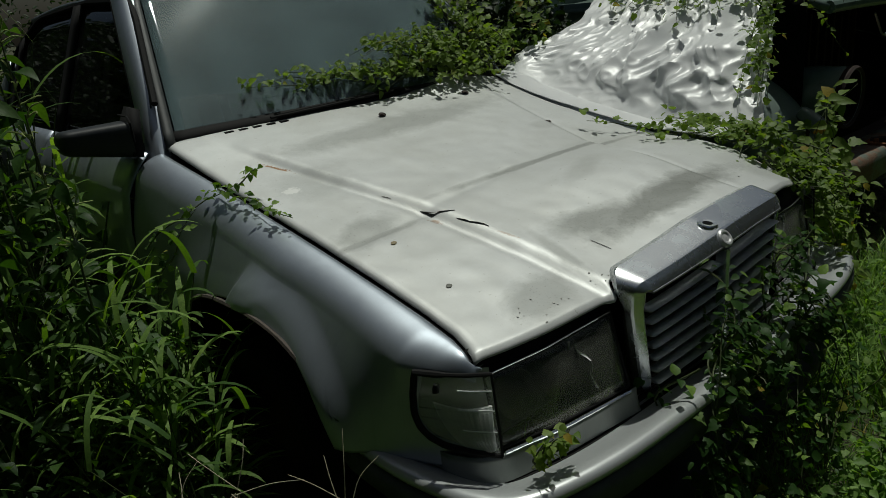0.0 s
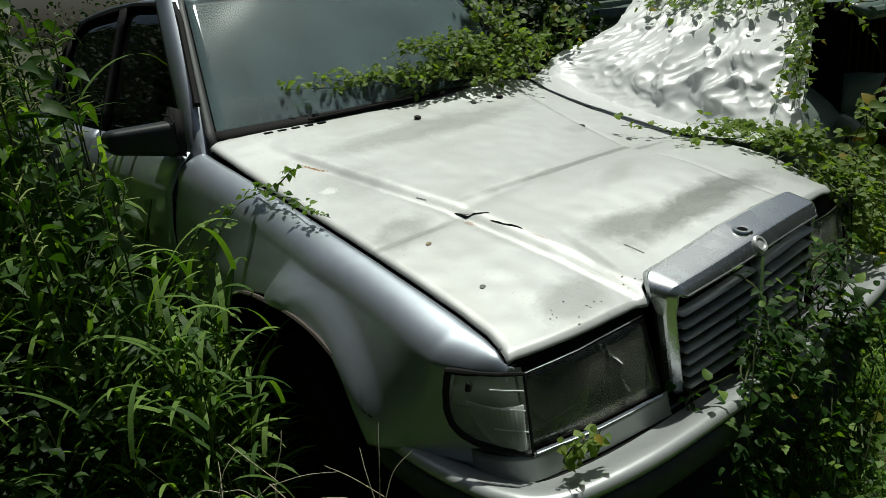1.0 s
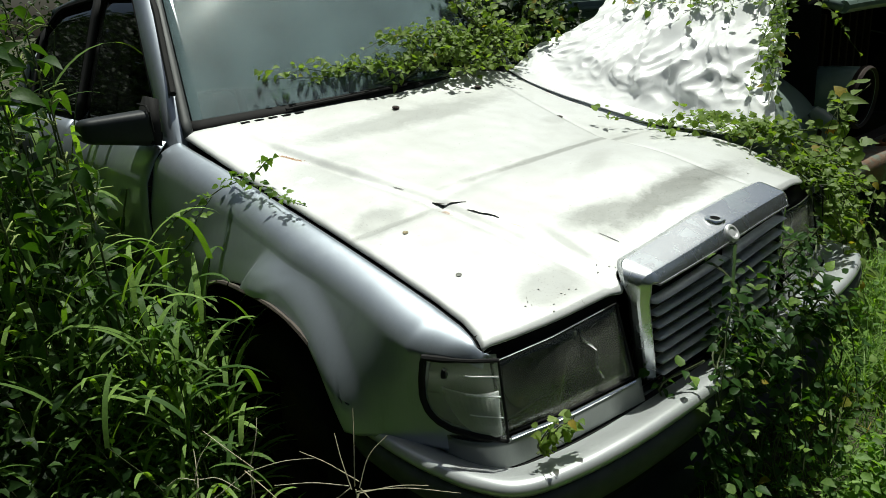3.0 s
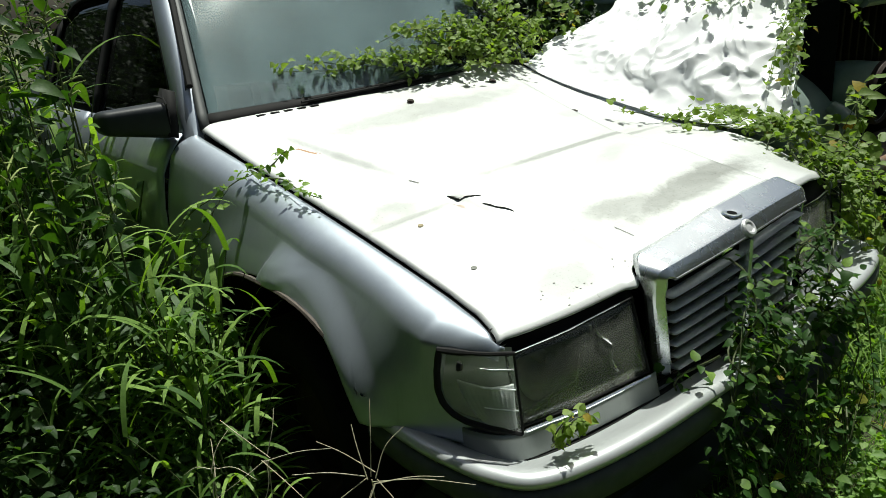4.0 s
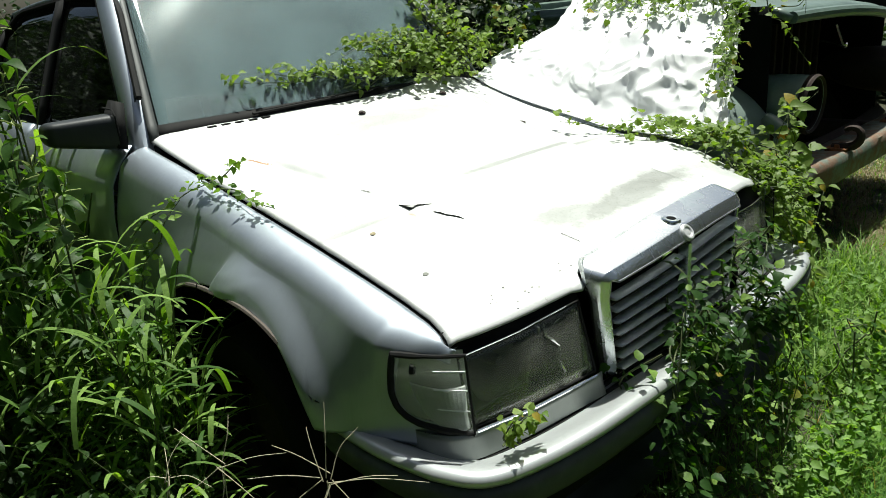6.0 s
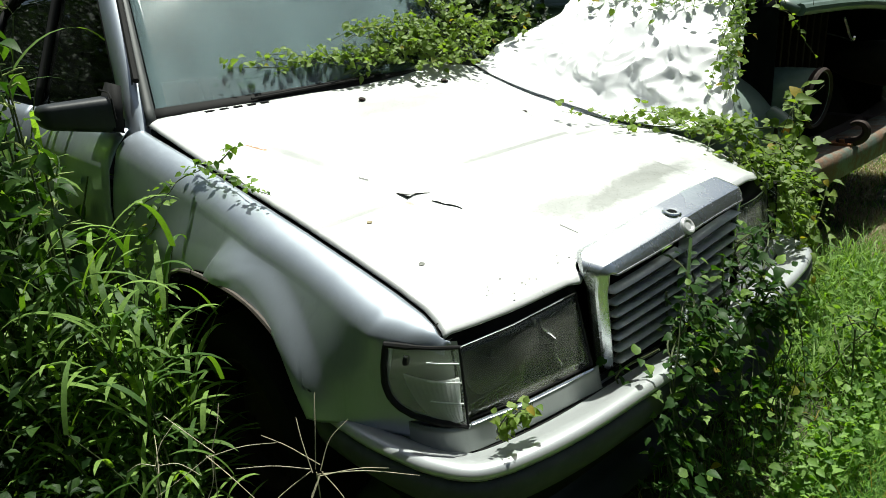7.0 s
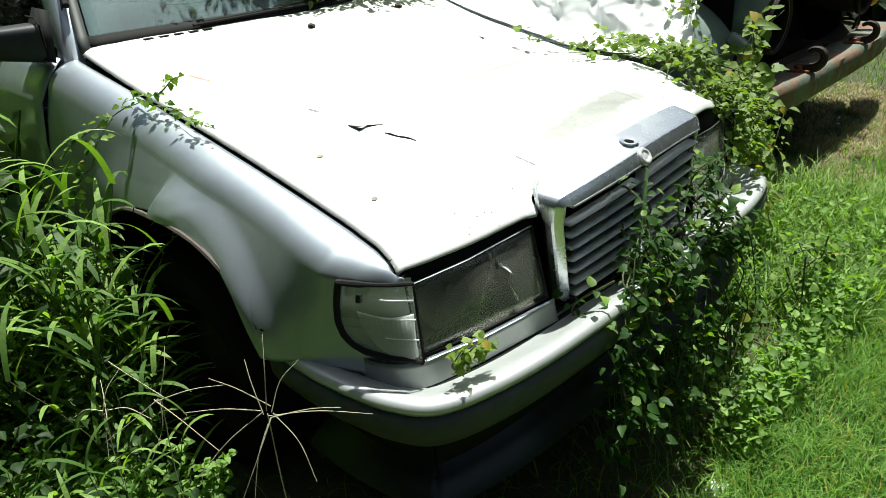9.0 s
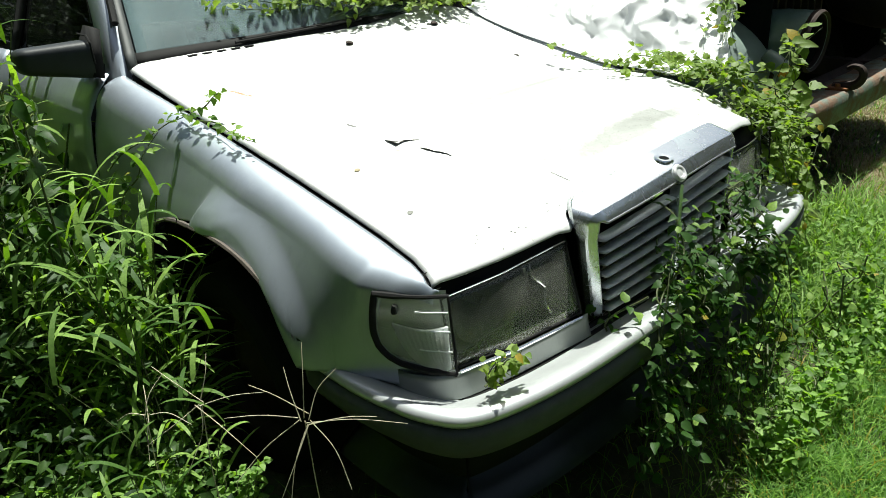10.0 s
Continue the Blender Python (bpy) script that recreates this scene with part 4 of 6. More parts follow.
for a in (0.2, math.pi - 0.2, -math.pi / 2):
    tube(bm, [Vector((0.36, 2.02, 1.02)) + q @ Vector((r * math.cos(a), r * math.sin(a), -0.02)) for r in (0.02, 0.18)], 0.016, 6)
part("spokes", bm, M_DASH, wheel_s)
for x in (-0.37, 0.37):
    seat = thing("front_seat", (x, 2.6, 0.3), "grey cloth front seat seen dimly through the glass", "")
    adopt(seat, car)
    bm = bmesh.new()
    box(bm, (x - 0.25, 2.25, 0.45), (x + 0.25, 2.80, 0.62), 0.06)
    part("cushion", bm, M_SEAT, seat)
    bm = bmesh.new()
    box(bm, (-0.24, -0.06, 0), (0.24, 0.06, 0.62), 0.05, pose(x, 2.78, 0.58, -14))
    part("backrest", bm, M_SEAT, seat)
    bm = bmesh.new()
    box(bm, (-0.13, -0.04, 0), (0.13, 0.04, 0.18), 0.04, pose(x, 2.95, 1.20, -14))
    part("headrest", bm, M_SEAT, seat)

# door mirror on the weeds' side
for s in (-1,):
    bm = bmesh.new()

    def shell(u, v):
        a, t = 2 * math.pi * v, u ** 0.7
        end = math.sqrt(max(0.02, 1 - max(0, (t - 0.86) / 0.14) ** 2))
        cy, cz = (math.copysign(abs(f) ** 0.5, f) for f in (math.cos(a), math.sin(a)))
        return Vector((s * (0.805 + 0.178 * t), 1.515 + 0.05 * t + 0.052 * cy * (1 - 0.2 * t) * lerp(0.6, 1, end), 1.070 + 0.014 * t + (0.054 - 0.020 * t) * cz * lerp(0.45, 1, end)))

    grid(bm, 22, 36, shell, flip=s > 0)
    bmesh.ops.remove_doubles(bm, verts=bm.verts, dist=0.001)
    bmesh.ops.holes_fill(bm, edges=bm.edges)
    mir = part("door_mirror", bm, M_MIRROR, car, "dark grey door mirror housing", sharp=0.7)
    bm = bmesh.new()
    v0 = [bm.verts.new(p) for p in ((s * 0.80, 1.46, 1.02), (s * 0.80, 1.66, 1.02), (s * 0.745, 1.62, 1.15), (s * 0.755, 1.54, 1.15))]
    bm.faces.new(v0)
    part("mirror_sail", bm, M_RUBBER, mir, "black triangular mirror foot", thick=0.03, offset=0)
    bm = bmesh.new()
    tube(bm, [(s * 0.803, 1.46, 1.06), (s * 0.803, 1.462, 1.12), (s * 0.803, 1.48, 1.138), (s * 0.803, 1.55, 1.14)], 0.003, 5)
    part("mirror_seam", bm, M_RUBBER, mir)


# ---- the green truck beside it ----
truck = thing("truck", (2.67, 2.4, 0), "derelict faded green truck with gaping grille and rusted bumper", "truck")
TX = 2.67
bm = bmesh.new()
prof = [(0.17, 0.505), (0.02, 0.508), (0.0, 0.495), (-0.004, 0.46), (0.0, 0.385), (0.015, 0.37), (0.10, 0.368)]
grid(bm, 40, 6, lambda u, v: Vector((lerp(1.50, 3.84, u), 0.405 + prof[round(v * 6)][0] + 0.09 * (abs(2 * u - 1)) ** 4, prof[round(v * 6)][1] + 0.006 * noise.noise((u * 9, v * 3, 2)))), flip=True)


def bumper_material():
    """Green paint that has rusted through along the top."""
    k = Mat("rusted_green_bumper")
    f = k.ramp(k.noise(7, 6, 0.7), [(0.42, g3(0)), (0.56, g3(1))])
    n = k.noise(45, 5, 0.7)
    rust = k.mix(n, (0.23, 0.14, 0.09), (0.13, 0.075, 0.045))
    k.bump(k.math("MULTIPLY", f, n), 0.5, 0.006)
    return k.set(k.mix(f, (0.11, 0.145, 0.12), rust), k.math("ADD", k.math("MULTIPLY", f, 0.35), 0.5))


M_TBUMP = bumper_material()
tb = part("bumper", bm, M_TBUMP, truck, "rust-brown steel bumper with remains of green paint", thick=0.006, sharp=0.9)
for x in (2.26, 3.08):
    bm = bmesh.new()
    hook = [(x, 0.50, 0.512), (x, 0.45, 0.520), (x, 0.40, 0.535), (x, 0.375, 0.57), (x, 0.385, 0.608), (x, 0.42, 0.618), (x + 0.004, 0.45, 0.605)]
    tube(bm, smooth_path(hook, 4), [lerp(0.024, 0.010, (k / 24) ** 2) for k in range(25)], 8)
    h = part("tow_hook", bm, M_IRON, tb, "rusty iron tow hook")
    bm = bmesh.new()
    box(bm, (x - 0.05, 0.42, 0.503), (x + 0.05, 0.52, 0.520), 0.004)
    for dx in (-0.03, 0.03):
        lathe(bm, [(0.0005, 0.016), (0.012, 0.016), (0.014, 0.0)], (x + dx, 0.47, 0.52), (0, 0, 1), 6)
    part("hook_plate", bm, M_RUST, h)
# apron between bumper and wings, darker than the truck's green
bm = bmesh.new()
grid(bm, 30, 6, lambda u, v: Vector((lerp(1.75, 3.59, u), 0.60 + 0.06 * v + 0.05 * abs(2 * u - 1) ** 3, lerp(0.47, 0.53, v) - 0.03 * math.sin(math.pi * u) * v)), flip=True)
part("apron", bm, M_IRON, truck, "dark front apron", thick=0.005)


def truck_fender(s):
    """Rounded front wing, domed over the wheel and falling steeply to the bumper."""

    def f(u, v):
        a = lerp(-1.0 if s < 0 else -0.1, 1.0, v)
        y = 0.60 + 1.35 * u ** 1.6
        front = math.sqrt(max(0, 1 - (max(0, 1.15 - y) / 0.56) ** 2))
        rear = 1 - 0.55 * sm(1.3, 1.95, y)
        crown = (1 - 0.72 * abs(a) ** 3.5)
        return Vector((TX + s * (0.80 + 0.36 * a * lerp(0.8, 1.0, front)), y + 0.10 * a * a * (1 - front), 0.50 + 0.44 * front * rear * crown))

    bm = bmesh.new()
    grid(bm, 34, 22, f, flip=s > 0)
    return part("fender", bm, M_NOSE, truck, "faded green rounded wing", thick=0.005)


for s in (-1, 1):
    w = truck_fender(s)
    cx = TX + s * 0.66
    lampo = thing("headlamp_bucket", (cx, 0.6, 0.76), "empty green headlamp bucket with a rusty rim", "")
    adopt(lampo, truck)
    bm = bmesh.new()
    lathe(bm, [(0.126, -0.02), (0.132, 0.0), (0.134, 0.03), (0.130, 0.14), (0.112, 0.28), (0.075, 0.38), (0.02, 0.43), (0.001, 0.435)], (cx, 0.54, 0.765), (0, 1, 0.06), 32)
    part("bucket", bm, M_GREEN if s < 0 else M_IRON, lampo, thick=0.004)
    bm = bmesh.new()
    lathe(bm, [(0.122, 0.012), (0.122, -0.012), (0.133, -0.026), (0.141, -0.014), (0.139, 0.01)], (cx, 0.535, 0.765), (0, 1, 0.06), 32)
    part("rim", bm, M_IRON, lampo, "thin rusty rim", thick=0.002)
    # near-black cone stands for the shade inside the bucket
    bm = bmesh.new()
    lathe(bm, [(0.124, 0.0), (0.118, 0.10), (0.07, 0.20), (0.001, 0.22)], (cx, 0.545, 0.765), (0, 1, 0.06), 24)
    part("cavity", bm, M_CAVITY_SHADE, lampo, thick=0.002)
    bx = TX + s * 0.90
    mk = thing("marker_lamp", (bx, 0.6, 0.62), "amber marker lamp in a dark cup on the wing", "")
    adopt(mk, truck)
    bm = bmesh.new()
    lathe(bm, [(0.001, 0.10), (0.025, 0.095), (0.034, 0.06), (0.036, 0.0), (0.038, -0.01)], (bx, 0.56, 0.68), (0, 0.8, 0.6), 20)
    part("cup", bm, M_GREEN, mk, thick=0.003)
    bm = bmesh.new()
    lathe(bm, [(0.001, -0.032), (0.02, -0.026), (0.033, -0.008), (0.034, 0.004)], (bx, 0.555, 0.672), (0, 0.8, 0.6), 20)
    part("lens", bm, M_AMBER, mk, "amber lens")
    bm = bmesh.new()
    tube(bm, [(bx, 0.60, 0.66), (bx - 0.005, 0.61, 0.56), (bx, 0.63, 0.50)], 0.009, 6)
    part("stalk", bm, M_IRON, mk)

# gaping radiator opening, hood and what is left inside
bm = bmesh.new()


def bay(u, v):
    """An added near-black tray behind and at both sides, for the shade in the bay."""
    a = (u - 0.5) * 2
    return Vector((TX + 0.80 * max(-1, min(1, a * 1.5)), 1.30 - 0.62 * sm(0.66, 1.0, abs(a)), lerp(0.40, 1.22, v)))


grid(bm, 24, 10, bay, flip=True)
core = part("radiator_bay", bm, M_CAVITY_SHADE, truck, "near-black tray standing for the shade in the empty radiator bay", thick=0.01)
for k in range(9):
    x = TX - 0.40 + 0.10 * k
    bm = bmesh.new()
    box(bm, (x - 0.012, 0.90, 0.50), (x + 0.012, 0.93, 1.10), 0.003)
    part("radiator_slat", bm, M_IRON, core)
bm = bmesh.new()
tube(bm, smooth_path([(2.33, 0.56, 1.10), (2.36, 0.555, 1.06), (2.40, 0.55, 1.01), (2.45, 0.55, 0.985), (2.44, 0.54, 1.0)], 4), 0.006, 6)
part("latch_rod", bm, M_REFLECT, core, "bent bare wire latch rod")


def truck_hood(u, v):
    a = (u - 0.5) * 2
    y = lerp(0.60, 2.2, v)
    w = lerp(0.80, 0.72, v)
    z = 1.195 + 0.08 * v - 0.04 * a * a - 0.04 * (1 - sm(0, 0.08, v)) ** 2 - 0.06 * a * (1 - v)
    return Vector((TX + w * a, y - 0.06 * (1 - a * a), z))


bm = bmesh.new()
grid(bm, 30, 24, truck_hood)
part("hood", bm, M_GREEN, truck, "glossy dark green hood with a rolled front edge", thick=0.03, sharp=1.0)
bm = bmesh.new()
tube(bm, [truck_hood(u, 0.0) + Vector((0, 0.006, -0.012)) for u in np.linspace(0.02, 0.98, 24)], 0.028, 10)
part("hood_lip", bm, M_GREEN, truck)
for s in (-1, 1):
    bm = bmesh.new()
    grid(bm, 12, 6, lambda u, v: Vector((TX + s * lerp(0.56, 0.74, v), lerp(1.40, 2.2, u), lerp(0.80, 1.26, v))), flip=s < 0)
    part("hood_side", bm, M_GREEN, truck, thick=0.006)
bm = bmesh.new()
box(bm, (TX - 0.78, 2.2, 0.45), (TX + 0.78, 3.75, 1.30), 0.06)
cab = part("cab", bm, M_GREEN, truck, "faded green cab")
bm = bmesh.new()
grid(bm, 12, 8, lambda u, v: Vector((TX + lerp(-0.70, 0.70, u) * (1 - 0.1 * v), 2.25 + 0.22 * v, lerp(1.30, 1.75, v))))
part("windscreen", bm, M_SIDEGLASS, cab, thick=0.006)
bm = bmesh.new()
box(bm, (TX - 0.70, 2.45, 1.75), (TX + 0.70, 3.7, 1.84), 0.04)
part("roof", bm, M_GREEN, cab)
for s in (-1, 1):
    for y in (2.42, 3.62):
        bm = bmesh.new()
        box(bm, (TX + s * 0.74 - 0.04, y - 0.05, 1.28), (TX + s * 0.70 + 0.04, y + 0.05, 1.80), 0.02)
        part("roof_post", bm, M_GREEN, cab)
bm = bmesh.new()
box(bm, (TX - 0.85, 3.85, 0.55), (TX + 0.85, 5.6, 1.05), 0.03)
part("load_bed", bm, M_GREEN, truck)
for s in (-1, 1):
    for y in (1.20, 4.6):
        bm = bmesh.new()
        lathe(bm, [(0.001, -0.09), (0.19, -0.09), (0.21, -0.11), (0.33, -0.10), (0.36, -0.06), (0.36, 0.06), (0.33, 0.10), (0.19, 0.10), (0.001, 0.09)], (TX + s * 0.72, y, 0.35), (1, 0, 0), 36)
        part("tyre", bm, M_RUBBER, truck, "perished black tyre")
    bm = bmesh.new()
    box(bm, (TX + s * 0.41 - 0.04, 0.50, 0.40), (TX + s * 0.41 + 0.04, 5.5, 0.50), 0.005)
    part("chassis_rail", bm, M_IRON, truck)


# ---- white sheet hung between the two ----
def sheet_point(u, v):
    """u along the cars from front to back, v up from the wing of the saloon."""
    y = lerp(0.47 - 0.10 * sm(0.06, 0.25, v) * sm(1.05, 0.4, v), lerp(1.62, 1.22, sm(0, 0.75, v)), u) + 0.05 * v
    low = bonnet_z(0.676, min(y, 1.48)) - 0.004
    hang = max(0.0, v - 0.15) / 0.85
    lie = min(1.0, v / 0.15)
    z = lerp(low - 0.03 * lie ** 2, 1.36, hang) + 0.02 * hang * noise.noise((u * 3, v * 2, 0.4)) + 0.012
    x = lerp(0.690, 0.875, lie) + 0.16 * hang + 0.26 * hang * hang
    x += 0.20 * hang * (x + 1.5)
    y += 0.20 * hang * (y + 0.75)
    big = noise.noise((u * 2.2 + 0.3, v * 1.6, 3.1))
    a, b = u * 3.4 + 0.8 * v, v * 2.4 - 0.9 * u
    bend = 0.35 * noise.noise((a * 1.3, b * 1.3, 6.0))
    crease = 1 - 2.4 * abs(noise.noise((a * 1.1 + bend, b * 1.3, 3.7)))
    mid = 1 - 2.4 * abs(noise.noise((a * 2.7 - bend, b * 2.5 + bend, 7.3)))
    small = 1 - 2.4 * abs(noise.noise((a * 6.1, b * 5.2 + 2 * bend, 1.9)))
    pocket = sm(0.04, 0.22, u) * sm(0.72, 0.45, u) * sm(0.14, 0.32, v) * sm(0.98, 0.6, v)
    d = 0.04 * big + (0.060 * crease + 0.034 * mid) * (0.35 + 0.75 * pocket) + 0.011 * small
    d *= 0.12 + 0.88 * sm(0.12, 0.40, v)
    return Vector((x - d * 0.9, y + d * 0.35, z + abs(d) * 0.35))


bm = bmesh.new()
grid(bm, 190, 130, sheet_point, flip=True)
sheet = new("plastic_sheet", mesh_of("plastic_sheet", bm, M_SHEET, sharp=0.5))
md = sheet.modifiers.new("thickness", "SOLIDIFY")
md.thickness = 0.002
tagged(sheet, "crumpled white plastic sheet draped beside the car's wing", "plastic sheet")

# ---- ground ----
bm = bmesh.new()
edges = [-300, -80, -25, -10, -6] + [k * 0.1 for k in range(-40, 61)] + [8, 12, 30, 90, 300]


def ground_z(x, y):
    if abs(x) > 7 or abs(y) > 7:
        return 0.0
    return 0.025 * noise.noise((x * 1.3, y * 1.3, 0)) + 0.010 * noise.noise((x * 6, y * 6, 2))


rows_ = [[bm.verts.new((x, y, ground_z(x, y))) for y in edges] for x in edges]
for a, b in zip(rows_, rows_[1:]):
    for k in range(len(edges) - 1):
        bm.faces.new((a[k], b[k], b[k + 1], a[k + 1]))
ground = new("ground", mesh_of("ground", bm, M_GROUND))
tagged(ground, "uneven dark soil with dry litter under the grass", "ground", kind="structure")


# ---- plants ----
def leaf_mesh(name, mat, width, teeth, fold, droop, n=6, tip_pow=1.0):
    """A leaf 1 long along y from its stalk: folded along the midrib, edge toothed or lobed."""
    bm = bmesh.new()
    mid, lo, hi = [], [], []
    for k in range(n + 1):
        t = k / n
        w = width * math.sin(math.pi * min(1, (t * 0.93 + 0.07)) ** 0.75) * (1 + teeth * (1 if k % 2 else -1))
        if k == n:
            w = 0.0
        z = -droop * t * t
        mid.append(bm.verts.new((0, t, z)))
        if 0 < k < n:
            lo.append(bm.verts.new((-w, t - 0.08 * teeth, z + fold * w)))
            hi.append(bm.verts.new((w, t - 0.08 * teeth, z + fold * w)))
    for e, sgn in ((lo, 1), (hi, -1)):
        chain = [mid[0]] + e + [mid[-1]]
        for k in range(n):
            q = [mid[k], mid[k + 1], chain[k + 1], chain[k]]
            q = [v for i, v in enumerate(q) if v not in q[:i]]
            if len(q) >= 3:
                bm.faces.new(q if sgn > 0 else q[::-1])
    return mesh_of(name, bm, mat, sharp=2.0)


def lobed_mesh(name, mat, droop):
    """A three-lobed vine leaf."""
    bm = bmesh.new()
    out = [(0.0, 0.0), (-0.22, -0.06), (-0.44, 0.10), (-0.50, 0.34), (-0.34, 0.40), (-0.30, 0.62), (-0.16, 0.70), (0.0, 1.0), (0.16, 0.70), (0.30, 0.62), (0.34, 0.40), (0.50, 0.34), (0.44, 0.10), (0.22, -0.06)]
    c = bm.verts.new((0, 0.36, 0.0))
    vs = [bm.verts.new((x, y, 0.25 * abs(x) - droop * y * y - 0.25 * abs(x) ** 2)) for x, y in out]
    for k in range(len(vs)):
        bm.faces.new((c, vs[(k + 1) % len(vs)], vs[k]))
    return mesh_of(name, bm, mat, sharp=2.0)


VINE_LEAVES = [leaf_mesh("leaf", M_LEAF_VINE, 0.36, 0.05, 0.35, 0.25), leaf_mesh("leaf", M_LEAF_VINE, 0.40, 0.06, 0.25, 0.4, 7), leaf_mesh("leaf", M_LEAF_VINE, 0.32, 0.03, 0.45, 0.35), leaf_mesh("leaf", M_LEAF_VINE, 0.38, 0.04, 0.2, 0.15), lobed_mesh("leaf", M_LEAF_VINE, 0.45)]
PALE_LEAVES = [leaf_mesh("leaf", M_LEAF_PALE, 0.36, 0.05, 0.35, 0.3), leaf_mesh("leaf", M_LEAF_PALE, 0.30, 0.04, 0.3, 0.5), leaf_mesh("leaf", M_LEAF_PALE, 0.40, 0.06, 0.2, 0.2, 7), lobed_mesh("leaf", M_LEAF_PALE, 0.3)]



def leaf_pose(p, normal, heading, size):
    z = Vector(normal).normalized()
    y = Vector(heading)
    y = (y - z * y.dot(z))
    if y.length < 1e-3:
        y = z.orthogonal()
    y.normalize()
    x = y.cross(z)
    m = Matrix((x, y, z)).transposed().to_4x4()
    return Matrix.Translation(p) @ m @ Matrix.Scale(size, 4)


def rand_dir(rg, up=0.6, side=(0, 0, 0), spread=1.0):
    return (Vector((rg.gauss(0, spread), rg.gauss(0, spread), rg.gauss(0, spread) * 0.6)) * 0.55 + Vector((0, 0, up)) + Vector(side)).normalized()


def vine(name, stems, leaves_per_m, size, meshes, rg, label, side=(0, 0, 0), spread=0.04, limit=300, up=0.7):
    """A creeper: each stem a tapered tube with leaves on both sides; every leaf is a part of its own up to the limit, the rest are joined."""
    base = Vector(stems[0][0])
    v = thing(name, base, label, "vine")
    spots = []
    for st in stems:
        pts = smooth_path([Vector(p) for p in st], 5)
        bm = bmesh.new()
        tube(bm, pts, [lerp(0.0028, 0.0010, k / (len(pts) - 1)) for k in range(len(pts))], 5)
        part("stem", bm, M_STEM, v, "thin green-brown creeper stem")
        length = sum((b - a).length for a, b in zip(pts, pts[1:]))
        for k in range(max(1, round(length * leaves_per_m))):
            t = rg.random() * (len(pts) - 1.001)
            a, b = pts[int(t)], pts[int(t) + 1]
            p = a.lerp(b, t - int(t))
            off = rand_dir(rg, 0.3, side) * rg.uniform(0.2, 1.0) * spread
            spots.append((p + off, rand_dir(rg, up, side), off + Vector((rg.gauss(0, 0.02), rg.gauss(0, 0.02), -0.01)), size * rg.uniform(0.55, 1.25)))
    rg.shuffle(spots)
    stray = bmesh.new()
    for k, (p, n, h, s_) in enumerate(spots):
        me = meshes[rg.randrange(len(meshes))]
        m = leaf_pose(p, n, h, s_)
        if k < limit:
            ob = new("leaf", me)
            adopt(ob, v)
            ob.matrix_basis = m
        else:
            n0 = len(stray.verts)
            stray.from_mesh(me)
            stray.verts.ensure_lookup_table()
            bmesh.ops.transform(stray, matrix=m, verts=stray.verts[n0:])
    if len(stray.verts):
        ob = part("leaves", stray, meshes[0].materials[0], v, sharp=2.0)
        tagged(ob, kind="stuff")
    else:
        stray.free()
    return v


rg = random.Random(11)


def wander(a, b, n, jit, rg, sag=0.0):
    a, b = Vector(a), Vector(b)
    return [a.lerp(b, k / n) + Vector((rg.gauss(0, jit), rg.gauss(0, jit), rg.gauss(0, jit) - sag * math.sin(math.pi * k / n))) for k in range(n + 1)]


# over the grille and bumper down to the grass
stems = []
for k in range(15):
    x0 = rg.uniform(-0.06, 0.34)
    x1 = x0 - rg.uniform(-0.05, 0.35)
    stems.append(wander((x0, 0.03, rg.uniform(0.50, 0.76)), (x1, rg.uniform(-0.17, -0.07), rg.uniform(0.02, 0.2) if k < 4 else rg.uniform(0.26, 0.50)), 5, 0.035, rg, -0.04))
for k in range(7):
    x0 = rg.uniform(-0.10, 0.35)
    stems.append(wander((x0, -0.02, rg.uniform(0.45, 0.62)), (x0 - rg.uniform(0.0, 0.2), rg.uniform(-0.2, -0.1), rg.uniform(0.03, 0.15)), 5, 0.03, rg, -0.05))
for k in range(8):
    x0 = rg.uniform(-0.40, -0.27)
    stems.append(wander((x0 + rg.uniform(0.1, 0.3), 0.0, rg.uniform(0.52, 0.64)), (x0, -0.08 - 0.05 * rg.random(), rg.uniform(0.05, 0.40)), 5, 0.025, rg, -0.03))
vine("vine", stems, 62, 0.028, VINE_LEAVES, rg, "leafy green creeper hanging over grille and bumper into the grass", (0.10, -0.25, 0.25), 0.055, up=0.8)
stems = []
for k in range(9):
    x0 = rg.uniform(0.15, 1.0)
    stems.append(wander((x0, rg.uniform(-0.16, -0.08), rg.uniform(0.12, 0.30)), (x0 + rg.uniform(-0.2, 0.3), rg.uniform(-0.3, 0.0), rg.uniform(0.0, 0.12)), 4, 0.04, rg))
vine("vine", stems, 62, 0.028, VINE_LEAVES, rg, "green creeper trailing from the bumper's end to the ground", (-0.1, -0.2, 0.2), 0.06, up=0.7)

# at the foot of the windscreen, spreading over the glass and the cowl
stems = []
for k in range(26):
    u0, u1 = rg.uniform(0.75, 1.05), rg.uniform(0.45, 0.9)
    a, b = screen_point(u0, rg.uniform(0.0, 0.42), 0.03), screen_point(u1, rg.uniform(0.03, 0.30), 0.04)
    stems.append(wander(a, b, 5, 0.022, rg, -0.02))
for u1, v1 in ((0.20, 0.20), (0.27, 0.22), (0.36, 0.17), (0.42, 0.24), (0.33, 0.26)):
    stems.append(wander(screen_point(0.66, 0.14, 0.02), screen_point(u1, v1, 0.012), 6, 0.007, rg))
for k in range(12):
    stems.append(wander(screen_point(rg.uniform(0.95, 1.08), rg.uniform(0.05, 0.3), 0.05), screen_point(rg.uniform(0.9, 1.06), rg.uniform(0.3, 0.75), 0.05), 4, 0.02, rg))
